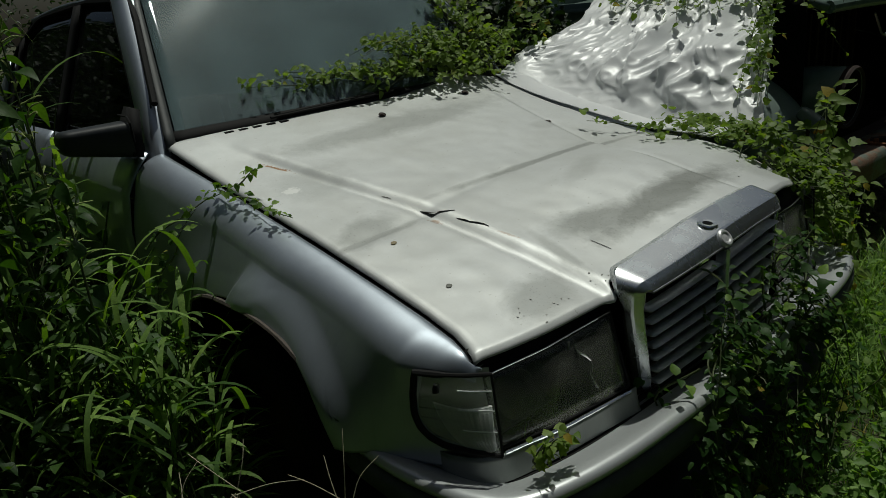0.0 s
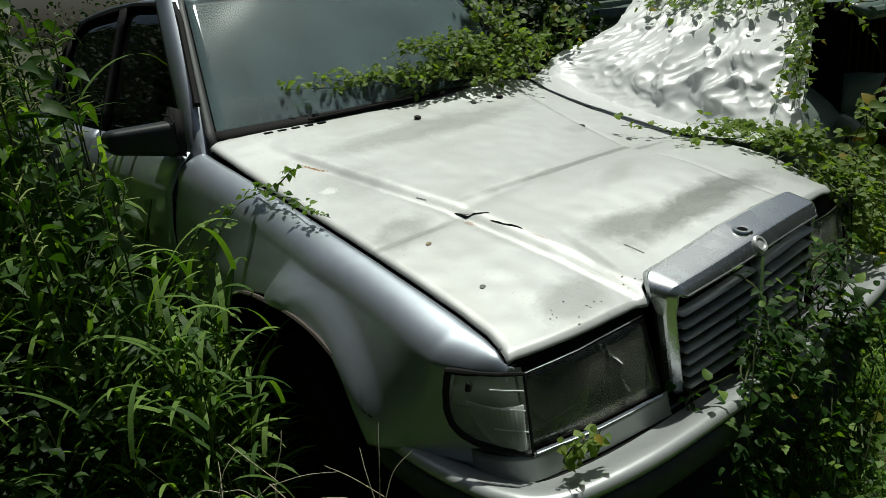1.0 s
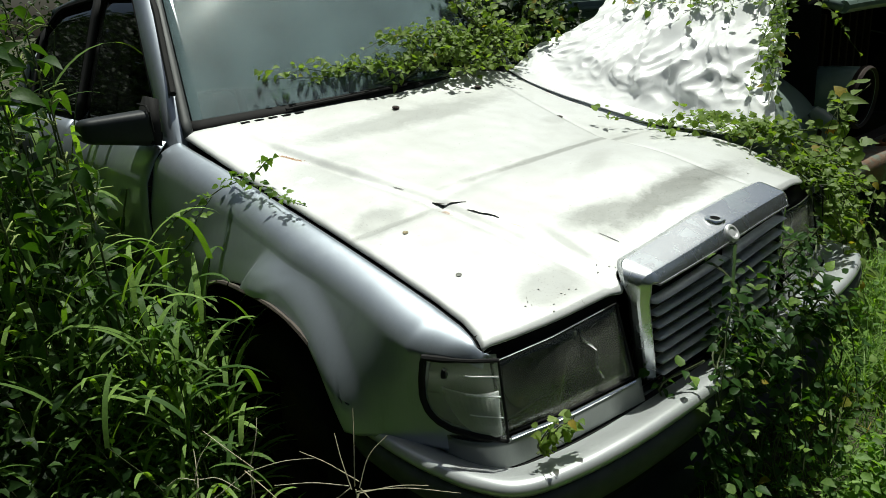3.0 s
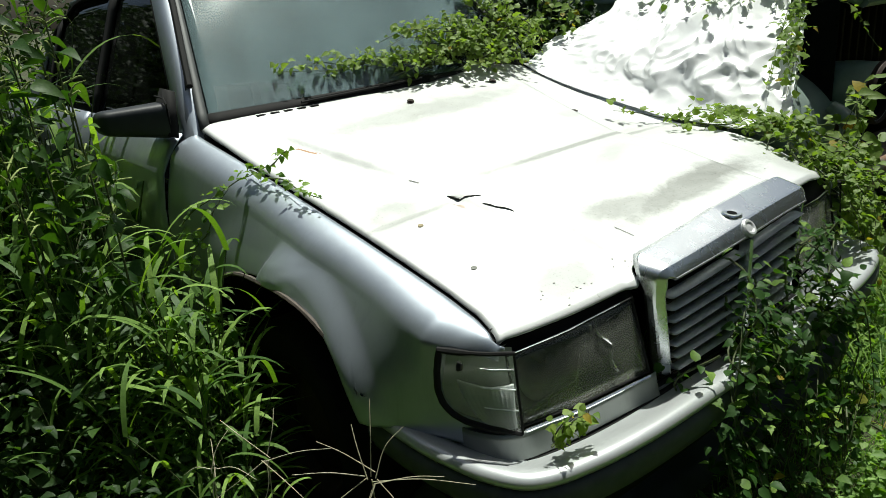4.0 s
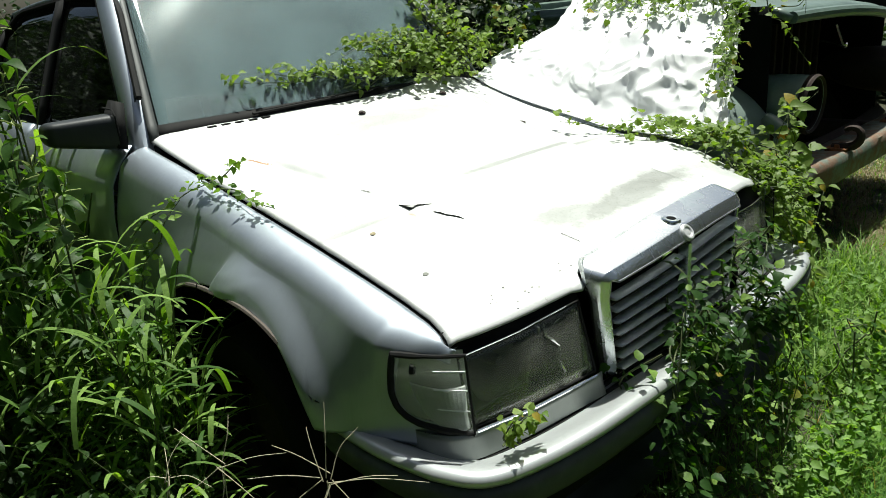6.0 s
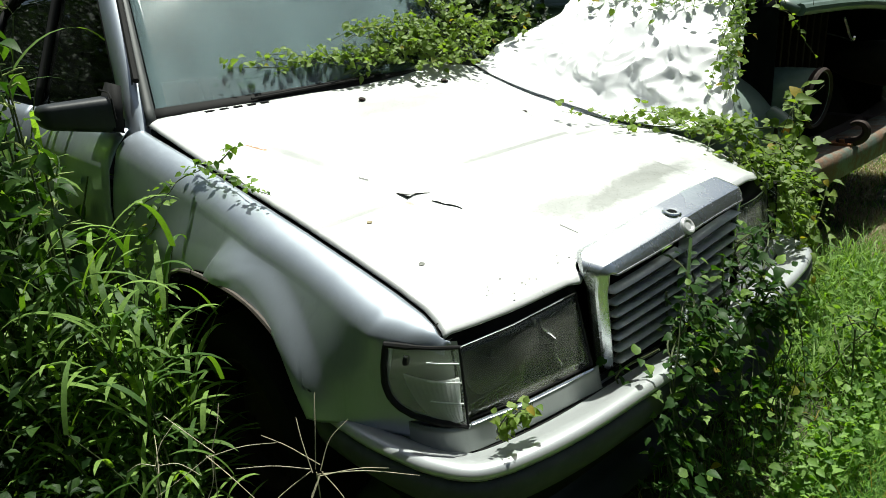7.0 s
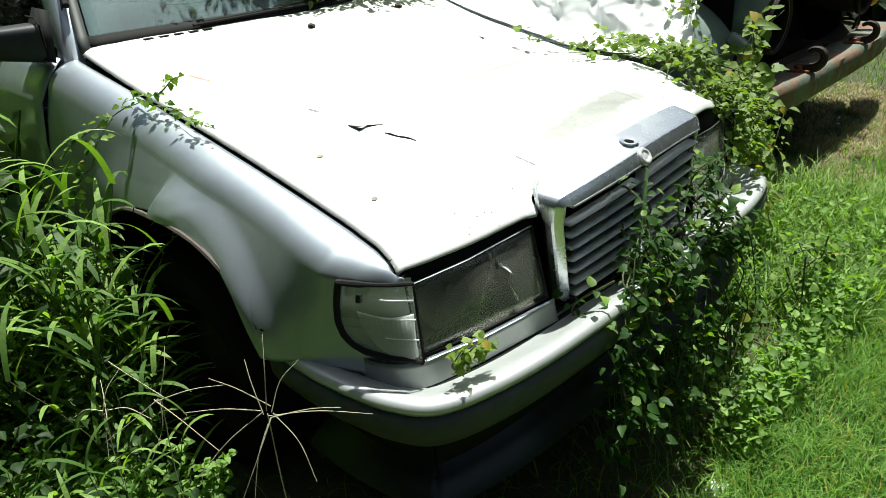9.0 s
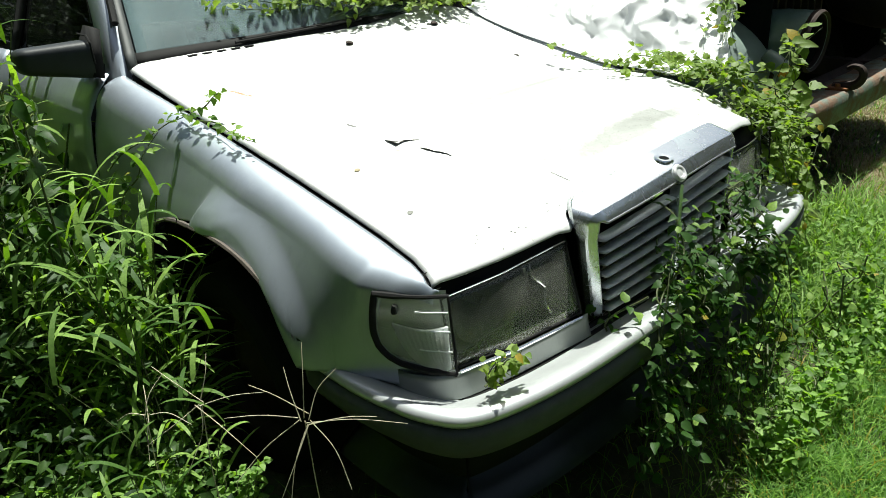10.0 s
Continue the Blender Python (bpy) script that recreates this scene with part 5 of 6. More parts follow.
for k in range(7):
    stems.append(wander(screen_point(0.88, 0.03, 0.03), (rg.uniform(0.25, 0.64), rg.uniform(1.30, 1.43), 1.06), 4, 0.012, rg, -0.02))
vine("vine", stems, 84, 0.026, PALE_LEAVES, rg, "dense pale green creeper over windscreen foot and cowl", (-0.2, -0.3, 0.2), 0.045, up=0.7)

# along the far edge of the bonnet to its nose
stems = []
for k in range(16):
    y0 = rg.uniform(0.28, 0.62)
    stems.append(wander((0.86, y0, 0.84), (rg.uniform(0.60, 0.76), y0 + rg.uniform(-0.22, 0.12), 0.80 + 0.21 * (y0 - 0.3)), 4, 0.018, rg, -0.03))
for k in range(14):
    stems.append(wander((rg.uniform(0.66, 0.80), 0.27, 0.79), (rg.uniform(0.62, 0.90), rg.uniform(0.04, 0.14), rg.uniform(0.50, 0.74)), 4, 0.02, rg))
for k in range(9):
    stems.append(wander((0.84, 0.30, 0.80), (rg.uniform(0.80, 0.95), rg.uniform(0.08, 0.2), rg.uniform(0.45, 0.72)), 4, 0.03, rg))
stems.append(wander((0.72, 0.62, 0.86), (0.52, 0.84, 0.915), 4, 0.008, rg, -0.01))
stems.append(wander((0.72, 0.5, 0.85), (0.55, 0.62, 0.865), 4, 0.008, rg, -0.01))
vine("vine", stems, 95, 0.027, PALE_LEAVES, rg, "pale green creeper lying along the bonnet's far edge", (-0.1, -0.2, 0.3), 0.04, up=0.7)
# from there up the front of the truck
stems = []
for k in range(7):
    stems.append(wander((1.05, 0.28, 0.40), (1.62 + rg.uniform(-0.15, 0.1), 0.42, rg.uniform(0.60, 0.86)), 5, 0.03, rg, -0.06))
for k in range(8):
    stems.append(wander((1.0, 0.2, 0.1), (rg.uniform(1.1, 1.5), rg.uniform(0.15, 0.35), rg.uniform(0.25, 0.55)), 4, 0.04, rg, -0.05))
vine("vine", stems, 28, 0.054, PALE_LEAVES, rg, "pale broad-leaved creeper climbing the truck's lamp", (-0.3, -0.3, 0.3), 0.06, up=0.6)
# over the top of the sheet
stems = []
for k in range(20):
    y0 = rg.uniform(0.40, 1.5)
    stems.append(wander((2.00, y0 + 0.50, 1.37), (rg.uniform(1.72, 1.86), y0 + rg.uniform(0.05, 0.25), rg.uniform(1.28, 1.37)), 4, 0.02, rg, -0.03))
for k in range(2):
    stems.append(wander((1.50, rg.uniform(0.62, 0.68), 1.26), (0.98, rg.uniform(0.46, 0.52), 0.93), 5, 0.02, rg))
for k in range(16):
    y0 = rg.uniform(0.45, 1.25)
    stems.append(wander((1.70, y0 + 0.38, 1.36), (rg.uniform(1.50, 1.60), y0 + 0.18, rg.uniform(1.26, 1.31)), 3, 0.012, rg))
for k in range(26):
    u0 = rg.uniform(0.02, 0.85)
    a, b = Vector(sheet_point(u0, rg.uniform(0.86, 1.0))), Vector(sheet_point(min(0.95, max(0.01, u0 + rg.gauss(0, 0.06))), rg.uniform(0.62, 0.84)))
    stems.append(wander(a + Vector((-0.045, -0.02, 0.045)), b + Vector((-0.03, -0.01, 0.03)), 4, 0.012, rg))
for k in range(5):
    a, b = Vector(sheet_point(rg.uniform(0.0, 0.08), 0.9)), Vector(sheet_point(rg.uniform(0.02, 0.14), rg.uniform(0.2, 0.5)))
    stems.append(wander(a + Vector((-0.04, -0.03, 0.03)), b + Vector((-0.04, -0.03, 0.03)), 5, 0.014, rg))
vine("vine", stems, 42, 0.032, PALE_LEAVES, rg, "pale creeper hanging over the white sheet's top", (-0.3, -0.2, 0.3), 0.05)
stems = [wander((1.70, 0.70, 1.36), (1.95, 0.50, 0.93), 7, 0.02, rg, 0.05), wander((1.5, 0.5, 1.2), (1.75, 0.48, 1.22), 4, 0.02, rg)]
vine("vine", stems, 22, 0.032, PALE_LEAVES, rg, "thin creeper strand hanging before the truck's bay", (0, 0, 0.2), 0.02)
# lit creeper on the shrub between windscreen and sheet
stems = []
for k in range(14):
    a = Vector((rg.uniform(0.85, 1.30), rg.uniform(1.62, 1.9), rg.uniform(1.06, 1.25)))
    stems.append(wander(a, a + Vector((rg.uniform(-0.15, 0.1), -0.15, rg.uniform(-0.02, 0.14))), 3, 0.03, rg))
vine("vine", stems, 60, 0.040, PALE_LEAVES, rg, "pale creeper growing over the shrub behind the windscreen", (-0.3, -0.3, 0.3), 0.07, up=0.6)
# small sprigs on the near wing and on the bumper
stems = [wander((-0.96, 1.08, 0.86), (-0.70, 1.05, 0.955), 5, 0.008, rg, -0.015), wander((-0.74, 1.12, 0.95), (-0.69, 0.82, 0.90), 6, 0.006, rg, -0.012), wander((-0.70, 1.06, 0.955), (-0.66, 1.02, 1.0), 3, 0.006, rg), wander((-0.98, 1.05, 0.74), (-0.84, 1.06, 0.93), 4, 0.01, rg)]
vine("vine", stems, 130, 0.021, VINE_LEAVES, rg, "short creeper sprig lying over the near wing's seam", (-0.2, -0.2, 0.3), 0.025)
stems = [wander((-0.665, 0.075, 0.520), (-0.645 + 0.022 * k, 0.045, 0.585 - 0.006 * k), 3, 0.006, rg) for k in range(-2, 4)]
vine("vine", stems, 90, 0.024, PALE_LEAVES, rg, "small green sprig growing out behind the bumper", (-0.1, -0.3, 0.3), 0.022)


# ---- weeds and grass ----
def blade(bm, root, heading, length, width, bend, n=5, rise=1.0):
    """An arching grass blade, creased along its middle."""
    h = Vector((math.cos(heading), math.sin(heading), 0))
    side = Vector((-h.y, h.x, 0))
    p = Vector(root)
    a = math.radians(rng2.uniform(68, 88)) * rise
    prev = None
    for k in range(n + 1):
        t = k / n
        w = width * (0.55 + 0.9 * t) * (1 - t) ** 0.6 if t < 1 else 0
        d = h * math.cos(a) + Vector((0, 0, math.sin(a)))
        up = h * -math.sin(a) + Vector((0, 0, math.cos(a)))
        cur = (bm.verts.new(p),) if k == n else (bm.verts.new(p - side * w + up * w * 0.35), bm.verts.new(p + side * w + up * w * 0.35))
        if prev:
            bm.faces.new((prev[0], prev[1], cur[1], cur[0]) if len(cur) == 2 else (prev[0], prev[1], cur[0]))
        prev = cur
        p = p + d * (length / n)
        a -= bend / n * (0.4 + 1.2 * t)


rng2 = random.Random(23)


def grass_clump():
    bm = bmesh.new()
    for k in range(rng2.randint(9, 14)):
        blade(bm, (rng2.gauss(0, 0.02), rng2.gauss(0, 0.02), 0), rng2.uniform(0, 6.283), rng2.uniform(0.45, 0.95), rng2.uniform(0.007, 0.014), rng2.uniform(1.4, 2.9), 8)
    return mesh_of("tuft", bm, M_BLADE, sharp=2.0)


def weed_meshes(mat=None, wide=0.30, size=(0.05, 0.105), count=20):
    """A leafy weed 1 high: stems and pairs of small pointed leaves."""
    st, lf = bmesh.new(), bmesh.new()
    src = leaf_mesh("weed_leaf_shape", mat or M_SHADEWEED, wide, 0.03, 0.3, 0.35, 4)
    for b in range(rng2.randint(3, 5)):
        top = Vector((rng2.gauss(0, 0.22), rng2.gauss(0, 0.22), rng2.uniform(0.7, 1.05)))
        pts = smooth_path([(0, 0, 0), top * 0.5 + Vector((rng2.gauss(0, 0.04), rng2.gauss(0, 0.04), 0.05)), top], 4)
        tube(st, pts, [lerp(0.008, 0.003, k / (len(pts) - 1)) for k in range(len(pts))], 4)
        for k in range(count):
            t = rng2.uniform(0.22, 1.0) * (len(pts) - 1.001)
            p = pts[int(t)].lerp(pts[int(t) + 1], t - int(t))
            ang = rng2.uniform(0, 6.283)
            h = Vector((math.cos(ang), math.sin(ang), rng2.uniform(-0.3, 0.3)))
            n0 = len(lf.verts)
            lf.from_mesh(src)
            lf.verts.ensure_lookup_table()
            bmesh.ops.transform(lf, matrix=leaf_pose(p + h * 0.03, rand_dir(rng2, 0.9), h, rng2.uniform(*size)), verts=lf.verts[n0:])
    bpy.data.meshes.remove(src)
    return mesh_of("stems", st, M_STEM), mesh_of("leaves", lf, mat or M_SHADEWEED, sharp=2.0)


def canopy(x, y):
    """How tall the weeds stand beside the car."""
    return min(1.12, 0.30 + 0.58 * max(0, y - 0.55) + 0.25 * max(0, -1.15 - x)) * sm(-0.95, -1.12 + 0.10 * sm(1.1, 1.5, y), x + 0.04 * math.sin(5 * y))


CLUMPS = [grass_clump() for _ in range(6)]
WEEDS = [weed_meshes() for _ in range(5)]
HERBS = [weed_meshes(M_HERB, 0.38, (0.045, 0.085), 36) for _ in range(4)]


def put(name, place, meshes, names, scale, turn, label, category, group):
    t = thing(name, place, label, category, group)
    t.matrix_basis = pose(*place, 0, 0, turn) @ Matrix.Scale(scale, 4)
    for nm, me in zip(names, meshes):
        ob = new(nm, me)
        ob.parent = t
    return t


made = 0
while made < 90:
    x, y = rng2.uniform(-2.3, -0.95), rng2.uniform(0.25, 4.4)
    if x < -1.42 and y < 0.9 + 1.2 * (-1.42 - x):
        continue
    h = canopy(x, y) * rng2.uniform(0.7, 1.0)
    if h < 0.10 or (y < 0.95 and rng2.random() < 0.7):
        continue
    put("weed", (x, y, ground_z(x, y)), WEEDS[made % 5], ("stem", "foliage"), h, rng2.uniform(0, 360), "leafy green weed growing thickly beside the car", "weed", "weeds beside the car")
    made += 1
made = 0
while made < 32:
    x, y = rng2.uniform(-2.1, -1.02), rng2.uniform(0.45, 3.6)
    if x < -1.40 and y < 0.9 + 1.2 * (-1.40 - x):
        continue
    h = canopy(x, y) * rng2.uniform(0.9, 1.3)
    if h < 0.2:
        continue
    put("grass_clump", (x, y, ground_z(x, y)), (CLUMPS[made % 6],), ("tuft",), min(1.25, h * 1.5), rng2.uniform(0, 360), "clump of broad arching green grass blades beside the car", "grass", "grass clumps beside the car")
    made += 1


# taller leafy grass: upright culms whose broad blades arch out to all sides
def leafy_grass():
    st, bl = bmesh.new(), bmesh.new()
    for c in range(rng2.randint(2, 4)):
        lean = Vector((rng2.gauss(0, 0.10), rng2.gauss(0, 0.10), 0))
        root = Vector((rng2.gauss(0, 0.03), rng2.gauss(0, 0.03), 0))
        top = rng2.uniform(0.7, 1.0)
        pts = [root + lean * t * t + Vector((0, 0, top * t)) for t in np.linspace(0, 1, 7)]
        tube(st, pts, [lerp(0.0035, 0.0015, k / 6) for k in range(7)], 5)
        n = rng2.randint(5, 7)
        turn = rng2.uniform(0, 6.283)
        for k in range(n):
            t = lerp(0.20, 1.0, k / (n - 1))
            p = root + lean * t * t + Vector((0, 0, top * t))
            turn += math.pi + rng2.gauss(0, 0.5)
            blade(bl, p, turn, rng2.uniform(0.22, 0.40) * (1.1 - 0.3 * t), rng2.uniform(0.010, 0.0165), rng2.uniform(1.1, 2.4), 9, rise=rng2.uniform(0.55, 0.9))
    return mesh_of("culms", st, M_STEM), mesh_of("blades", bl, M_BLADE, sharp=2.0)


CULMS = [leafy_grass() for _ in range(7)]
made = 0
while made < 54:
    x, y = rng2.uniform(-1.75, -1.0), rng2.uniform(0.35, 2.2)
    if x < -1.38 and y < 0.75 + 1.2 * (-1.38 - x):
        continue
    h = canopy(x, y) * rng2.uniform(0.95, 1.25)
    if h < 0.25:
        continue
    put("leafy_grass", (x, y, ground_z(x, y)), CULMS[made % 7], ("culm", "foliage"), max(0.5, h), rng2.uniform(0, 360), "tall grass with broad arching green blades beside the car", "grass", "grass clumps beside the car")
    made += 1


# a few strong plants lean over towards the wheel
for k in range(11):
    x, y = rng2.uniform(-1.22, -1.03), rng2.uniform(0.55, 1.35)
    put("leafy_grass", (x, y, ground_z(x, y)), CULMS[k % 7], ("culm", "foliage"), rng2.uniform(0.55, 0.75) + 0.2 * (y - 0.55), rng2.uniform(0, 360), "tall grass with broad arching green blades beside the car", "grass", "grass clumps beside the car")


for k in range(14):
    x, y = rng2.uniform(-1.10, -0.98), rng2.uniform(0.78, 1.25)
    put("leafy_grass", (x, y, ground_z(x, y)), CULMS[(k + 3) % 7], ("culm", "foliage"), rng2.uniform(0.66, 0.84) + 0.15 * (y - 0.78), rng2.uniform(0, 360), "tall grass with broad arching green blades beside the car", "grass", "grass clumps beside the car")


def spike(bm, a, b, r, rg):
    """A seed spike: a thin rough rod with grains."""
    pts = smooth_path([a, a.lerp(b, 0.5) + Vector((rg.gauss(0, 0.006), rg.gauss(0, 0.006), 0.008)), b], 6)
    tube(bm, pts, [r * (0.9 + 0.35 * (k % 2)) * (1 - 0.5 * k / len(pts)) for k in range(len(pts))], 5)


def amaranth(place, height, lean):
    """A tall weed with drooping broad leaves and clusters of seed spikes at the top."""
    t = thing("tall_weed", place, "tall weed with drooping leaves and pale green seed spikes", "weed", "seeding weeds beside the car")
    p0 = Vector(place)
    top = p0 + Vector((lean[0], lean[1], height))
    pts = smooth_path([p0, p0.lerp(top, 0.5) + Vector((0.02, 0.02, 0)), top], 8)
    bm = bmesh.new()
    tube(bm, pts, [lerp(0.0055, 0.002, k / (len(pts) - 1)) for k in range(len(pts))], 6)
    part("stem", bm, M_STEM, t)
    for k in range(15):
        a = pts[-1].lerp(pts[-4], rng2.random())
        d = Vector((rng2.gauss(0, 1), rng2.gauss(0, 1), rng2.uniform(0.1, 1.1))).normalized()
        bm = bmesh.new()
        spike(bm, a, a + d * rng2.uniform(0.02, 0.06), 0.0026, rng2)
        part("seed_spike", bm, M_SPIKE, t)
    for k in range(34):
        a = pts[rng2.randrange(5, len(pts))]
        ang = rng2.uniform(0, 6.283)
        h = Vector((math.cos(ang), math.sin(ang), rng2.uniform(-0.7, 0.1)))
        ob = new("leaf", TALL_LEAF)
        adopt(ob, t)
        ob.matrix_basis = leaf_pose(a + h * 0.025, rand_dir(rng2, 0.9), h, rng2.uniform(0.04, 0.08))
    return t


TALL_LEAF = leaf_mesh("leaf", leaf_material("tall_weed_leaf", (0.020, 0.055, 0.012), (0.085, 0.16, 0.035)), 0.29, 0.02, 0.35, 0.55, 6)
for x, y, h, l in ((-1.16, 1.15, 1.22, (0.03, -0.03)), (-1.20, 1.30, 1.42, (0.0, 0.0)), (-1.10, 1.45, 1.40, (0.02, -0.05)), (-1.28, 1.40, 1.30, (0.03, -0.1)), (-1.22, 1.60, 1.46, (0.0, 0.0)), (-1.08, 1.62, 1.44, (0.0, -0.04)), (-1.33, 1.75, 1.45, (-0.05, 0.0)), (-1.14, 1.80, 1.50, (-0.02, 0.0)), (-1.24, 1.92, 1.52, (0.0, 0.0)), (-1.06, 2.0, 1.5, (-0.02, 0.0)), (-1.18, 1.02, 1.08, (0.05, -0.03)), (-1.30, 1.15, 1.12, (0.0, -0.05)), (-1.40, 1.55, 1.36, (0.0, -0.05)), (-1.22, 2.3, 1.6, (0.0, 0.0)), (-1.10, 2.35, 1.6, (0.0, 0.0)), (-1.25, 2.6, 1.7, (0.05, 0.0)), (-1.15, 2.75, 1.7, (-0.03, 0.0)), (-1.35, 2.15, 1.6, (0.0, 0.05)), (-1.45, 2.0, 1.5, (0.0, 0.0)), (-1.16, 1.38, 1.15, (-0.03, -0.03))):
    amaranth((x, y, 0), h, l)


def finger_grass(hub, foot, reach, count, turn):
    """A pale stalk that ends in spread seed fingers."""
    t = thing("finger_grass", foot, "pale dry grass stalk with spread seed fingers", "grass", "seeding grass stalks")
    hub, foot = Vector(hub), Vector(foot)
    bm = bmesh.new()
    tube(bm, smooth_path([foot, foot.lerp(hub, 0.6) + Vector((-0.02, -0.02, 0.03)), hub], 6), 0.0010, 5)
    part("stalk", bm, M_SEED, t)
    for k in range(count):
        a = turn + 6.283 * k / count + rng2.gauss(0, 0.25)
        d = (Vector((0.72, -0.69, 0)) * math.cos(a) + Vector((0.30, 0.32, 0.90)) * math.sin(a) + Vector((0, 0, rng2.gauss(0, 0.12)))).normalized()
        end = hub + d * reach * rng2.uniform(0.65, 1.15) + Vector((0, 0, -0.012))
        bm = bmesh.new()
        spike(bm, hub + Vector((rng2.gauss(0, 0.006), rng2.gauss(0, 0.006), rng2.gauss(0, 0.006))), end, 0.0009, rng2)
        part("seed_finger", bm, M_SEED, t)
    return t


finger_grass((-1.065, 0.10, 0.655), (-0.98, 0.20, 0.0), 0.15, 11, 0.3)
finger_grass((-1.14, 0.32, 0.62), (-1.10, 0.42, 0.0), 0.13, 6, 1.2)
finger_grass((-1.20, 0.45, 0.56), (-1.15, 0.55, 0.0), 0.09, 5, 2.0)


def scatter(name, mat, count, where, length, width, bend, label, seed, category="grass"):
    """Short grass, all blades in one mesh."""
    rs = np.random.RandomState(seed)
    verts, faces = [], []
    done = 0
    while done < count:
        x, y, keep = where(rs)
        if not keep:
            continue
        done += 1
        a = rs.uniform(0, 6.283)
        l = length * rs.uniform(0.5, 1.35)
        w = width * rs.uniform(0.6, 1.3)
        b = bend * rs.uniform(0.3, 1.3)
        hx, hy = math.cos(a), math.sin(a)
        z = ground_z(x, y) - 0.004
        th = 1.5 - 0.35 * rs.rand()
        n0 = len(verts)
        px, pz = 0.0, 0.0
        for k, wk in enumerate((1.0, 0.85, 0.55)):
            verts.append((x + hx * px - hy * w * wk, y + hy * px + hx * w * wk, z + pz))
            verts.append((x + hx * px + hy * w * wk, y + hy * px - hx * w * wk, z + pz))
            px += l / 3 * math.cos(th)
            pz += l / 3 * math.sin(th)
            th -= b / 2
        verts.append((x + hx * px, y + hy * px, z + pz))
        faces += [(n0, n0 + 1, n0 + 3, n0 + 2), (n0 + 2, n0 + 3, n0 + 5, n0 + 4), (n0 + 4, n0 + 5, n0 + 6)]
    me = bpy.data.meshes.new(name)
    me.from_pydata(verts, [], faces)
    me.materials.append(mat)
    me.polygons.foreach_set("use_smooth", [True] * len(me.polygons))
    return tagged(new(name, me), label, category, kind="stuff")


def under_car(x, y):
    return -0.82 < x < 0.82 and y > 0.16


def near_lawn(rs):
    x, y = 1.0 + rs.normal(0, 0.85), -0.2 + rs.normal(0, 0.42)
    thin = noise.noise((x * 1.6, y * 1.6, 9)) + 0.35 < 0 and rs.rand() < 0.6
    if -0.95 < x < 0.95 and y > -0.20 + 0.05 * math.sin(9 * x):
        return x, y, rs.rand() < 0.10
    bare = x > 1.2 and abs(y - 0.18 - 0.16 * (x - 1.6)) < 0.30 and rs.rand() < 0.65
    return x, y, not under_car(x, y) and not thin and not bare


def far_lawn(rs):
    x, y = rs.uniform(-3.0, 6.5), rs.uniform(-3.0, 3.0)
    keep = not under_car(x, y) and not (-0.95 < x < 0.95 and y > -0.20) and not (x > 1.5 and y > 0.95) and not (-1.5 < x < -0.9 and y > 0.3)
    if x > 1.2 and abs(y - 0.18 - 0.16 * (x - 1.6)) < 0.32 and rs.rand() < 0.6:
        keep = False
    return x, y, keep


scatter("lawn", M_LAWN, 60000, near_lawn, 0.105, 0.0017, 1.6, "short bright green lawn grass before the cars", 5)
scatter("lawn", M_LAWN, 60000, far_lawn, 0.09, 0.0030, 1.5, "short green grass around the cars", 6)
scatter("lawn", M_BLADE, 3500, lambda rs: (lambda x, y: (x, y, not under_car(x, y)))(rs.uniform(0.75, 2.0), rs.uniform(-0.3, 0.35)), 0.20, 0.0035, 1.5, "longer grass along the bumper", 7)


def litter(rs):
    x, y = rs.uniform(1.0, 4.2), 0.0
    y = 0.18 + 0.16 * (x - 1.6) + rs.normal(0, 0.17)
    return x, y, noise.noise((x * 3, y * 3, 4)) > -0.25


scatter("litter", M_DRY, 17000, litter, 0.065, 0.0032, 2.6, "dry pale leaf litter and dead grass", 8, "leaf litter")


def leaf_cloud(name, mat, count, where, size, label, seed, category, width=0.34):
    """Leaves of a shrub or of ground weeds, joined."""
    rs = random.Random(seed)
    verts, faces = [], []
    for k in range(count):
        p, n, h = where(rs)
        m = leaf_pose(p, n, h, size * rs.uniform(0.5, 1.3))
        n0 = len(verts)
        for c in ((0, 0, 0), (-width, 0.45, 0.12), (0, 0.5, 0), (width, 0.45, 0.12), (-width * 0.6, 0.78, 0.02), (width * 0.6, 0.78, 0.02), (0, 1, -0.2)):
            verts.append(m @ Vector(c))
        faces += [(n0, n0 + 2, n0 + 1), (n0, n0 + 3, n0 + 2), (n0 + 1, n0 + 2, n0 + 6, n0 + 4), (n0 + 2, n0 + 3, n0 + 5, n0 + 6)]
    me = bpy.data.meshes.new(name)
    me.from_pydata(verts, [], faces)
    me.materials.append(mat)
    me.polygons.foreach_set("use_smooth", [True] * len(me.polygons))
    return tagged(new(name, me), label, category, kind="stuff")


def low_weeds(rs):
    x, y = rs.uniform(-1.5, -0.92), rs.uniform(0.15, 1.3)
    z = rs.uniform(0.02, 0.05 + 0.8 * canopy(x, y) + 0.12 * sm(-0.9, -1.2, x))
    return Vector((x, y, z)), rand_dir(rs, 0.9), rand_dir(rs, 0.0)


leaf_cloud("ground_weeds", M_SHADEWEED, 1700, low_weeds, 0.035, "small-leaved green ground weeds beside the wheel", 31, "weeds")


made = 0
while made < 76:
    x, y = rng2.uniform(-1.42, -1.10), rng2.uniform(0.40, 0.95)
    if y < 0.40 + 1.2 * (-1.10 - x):
        continue
    put("weed", (x, y, ground_z(x, y)), HERBS[made % 4], ("stem", "foliage"), rng2.uniform(0.22, 0.36), rng2.uniform(0, 360), "low light green herb with small oval leaves", "weed", "low herbs beside the car")
    made += 1


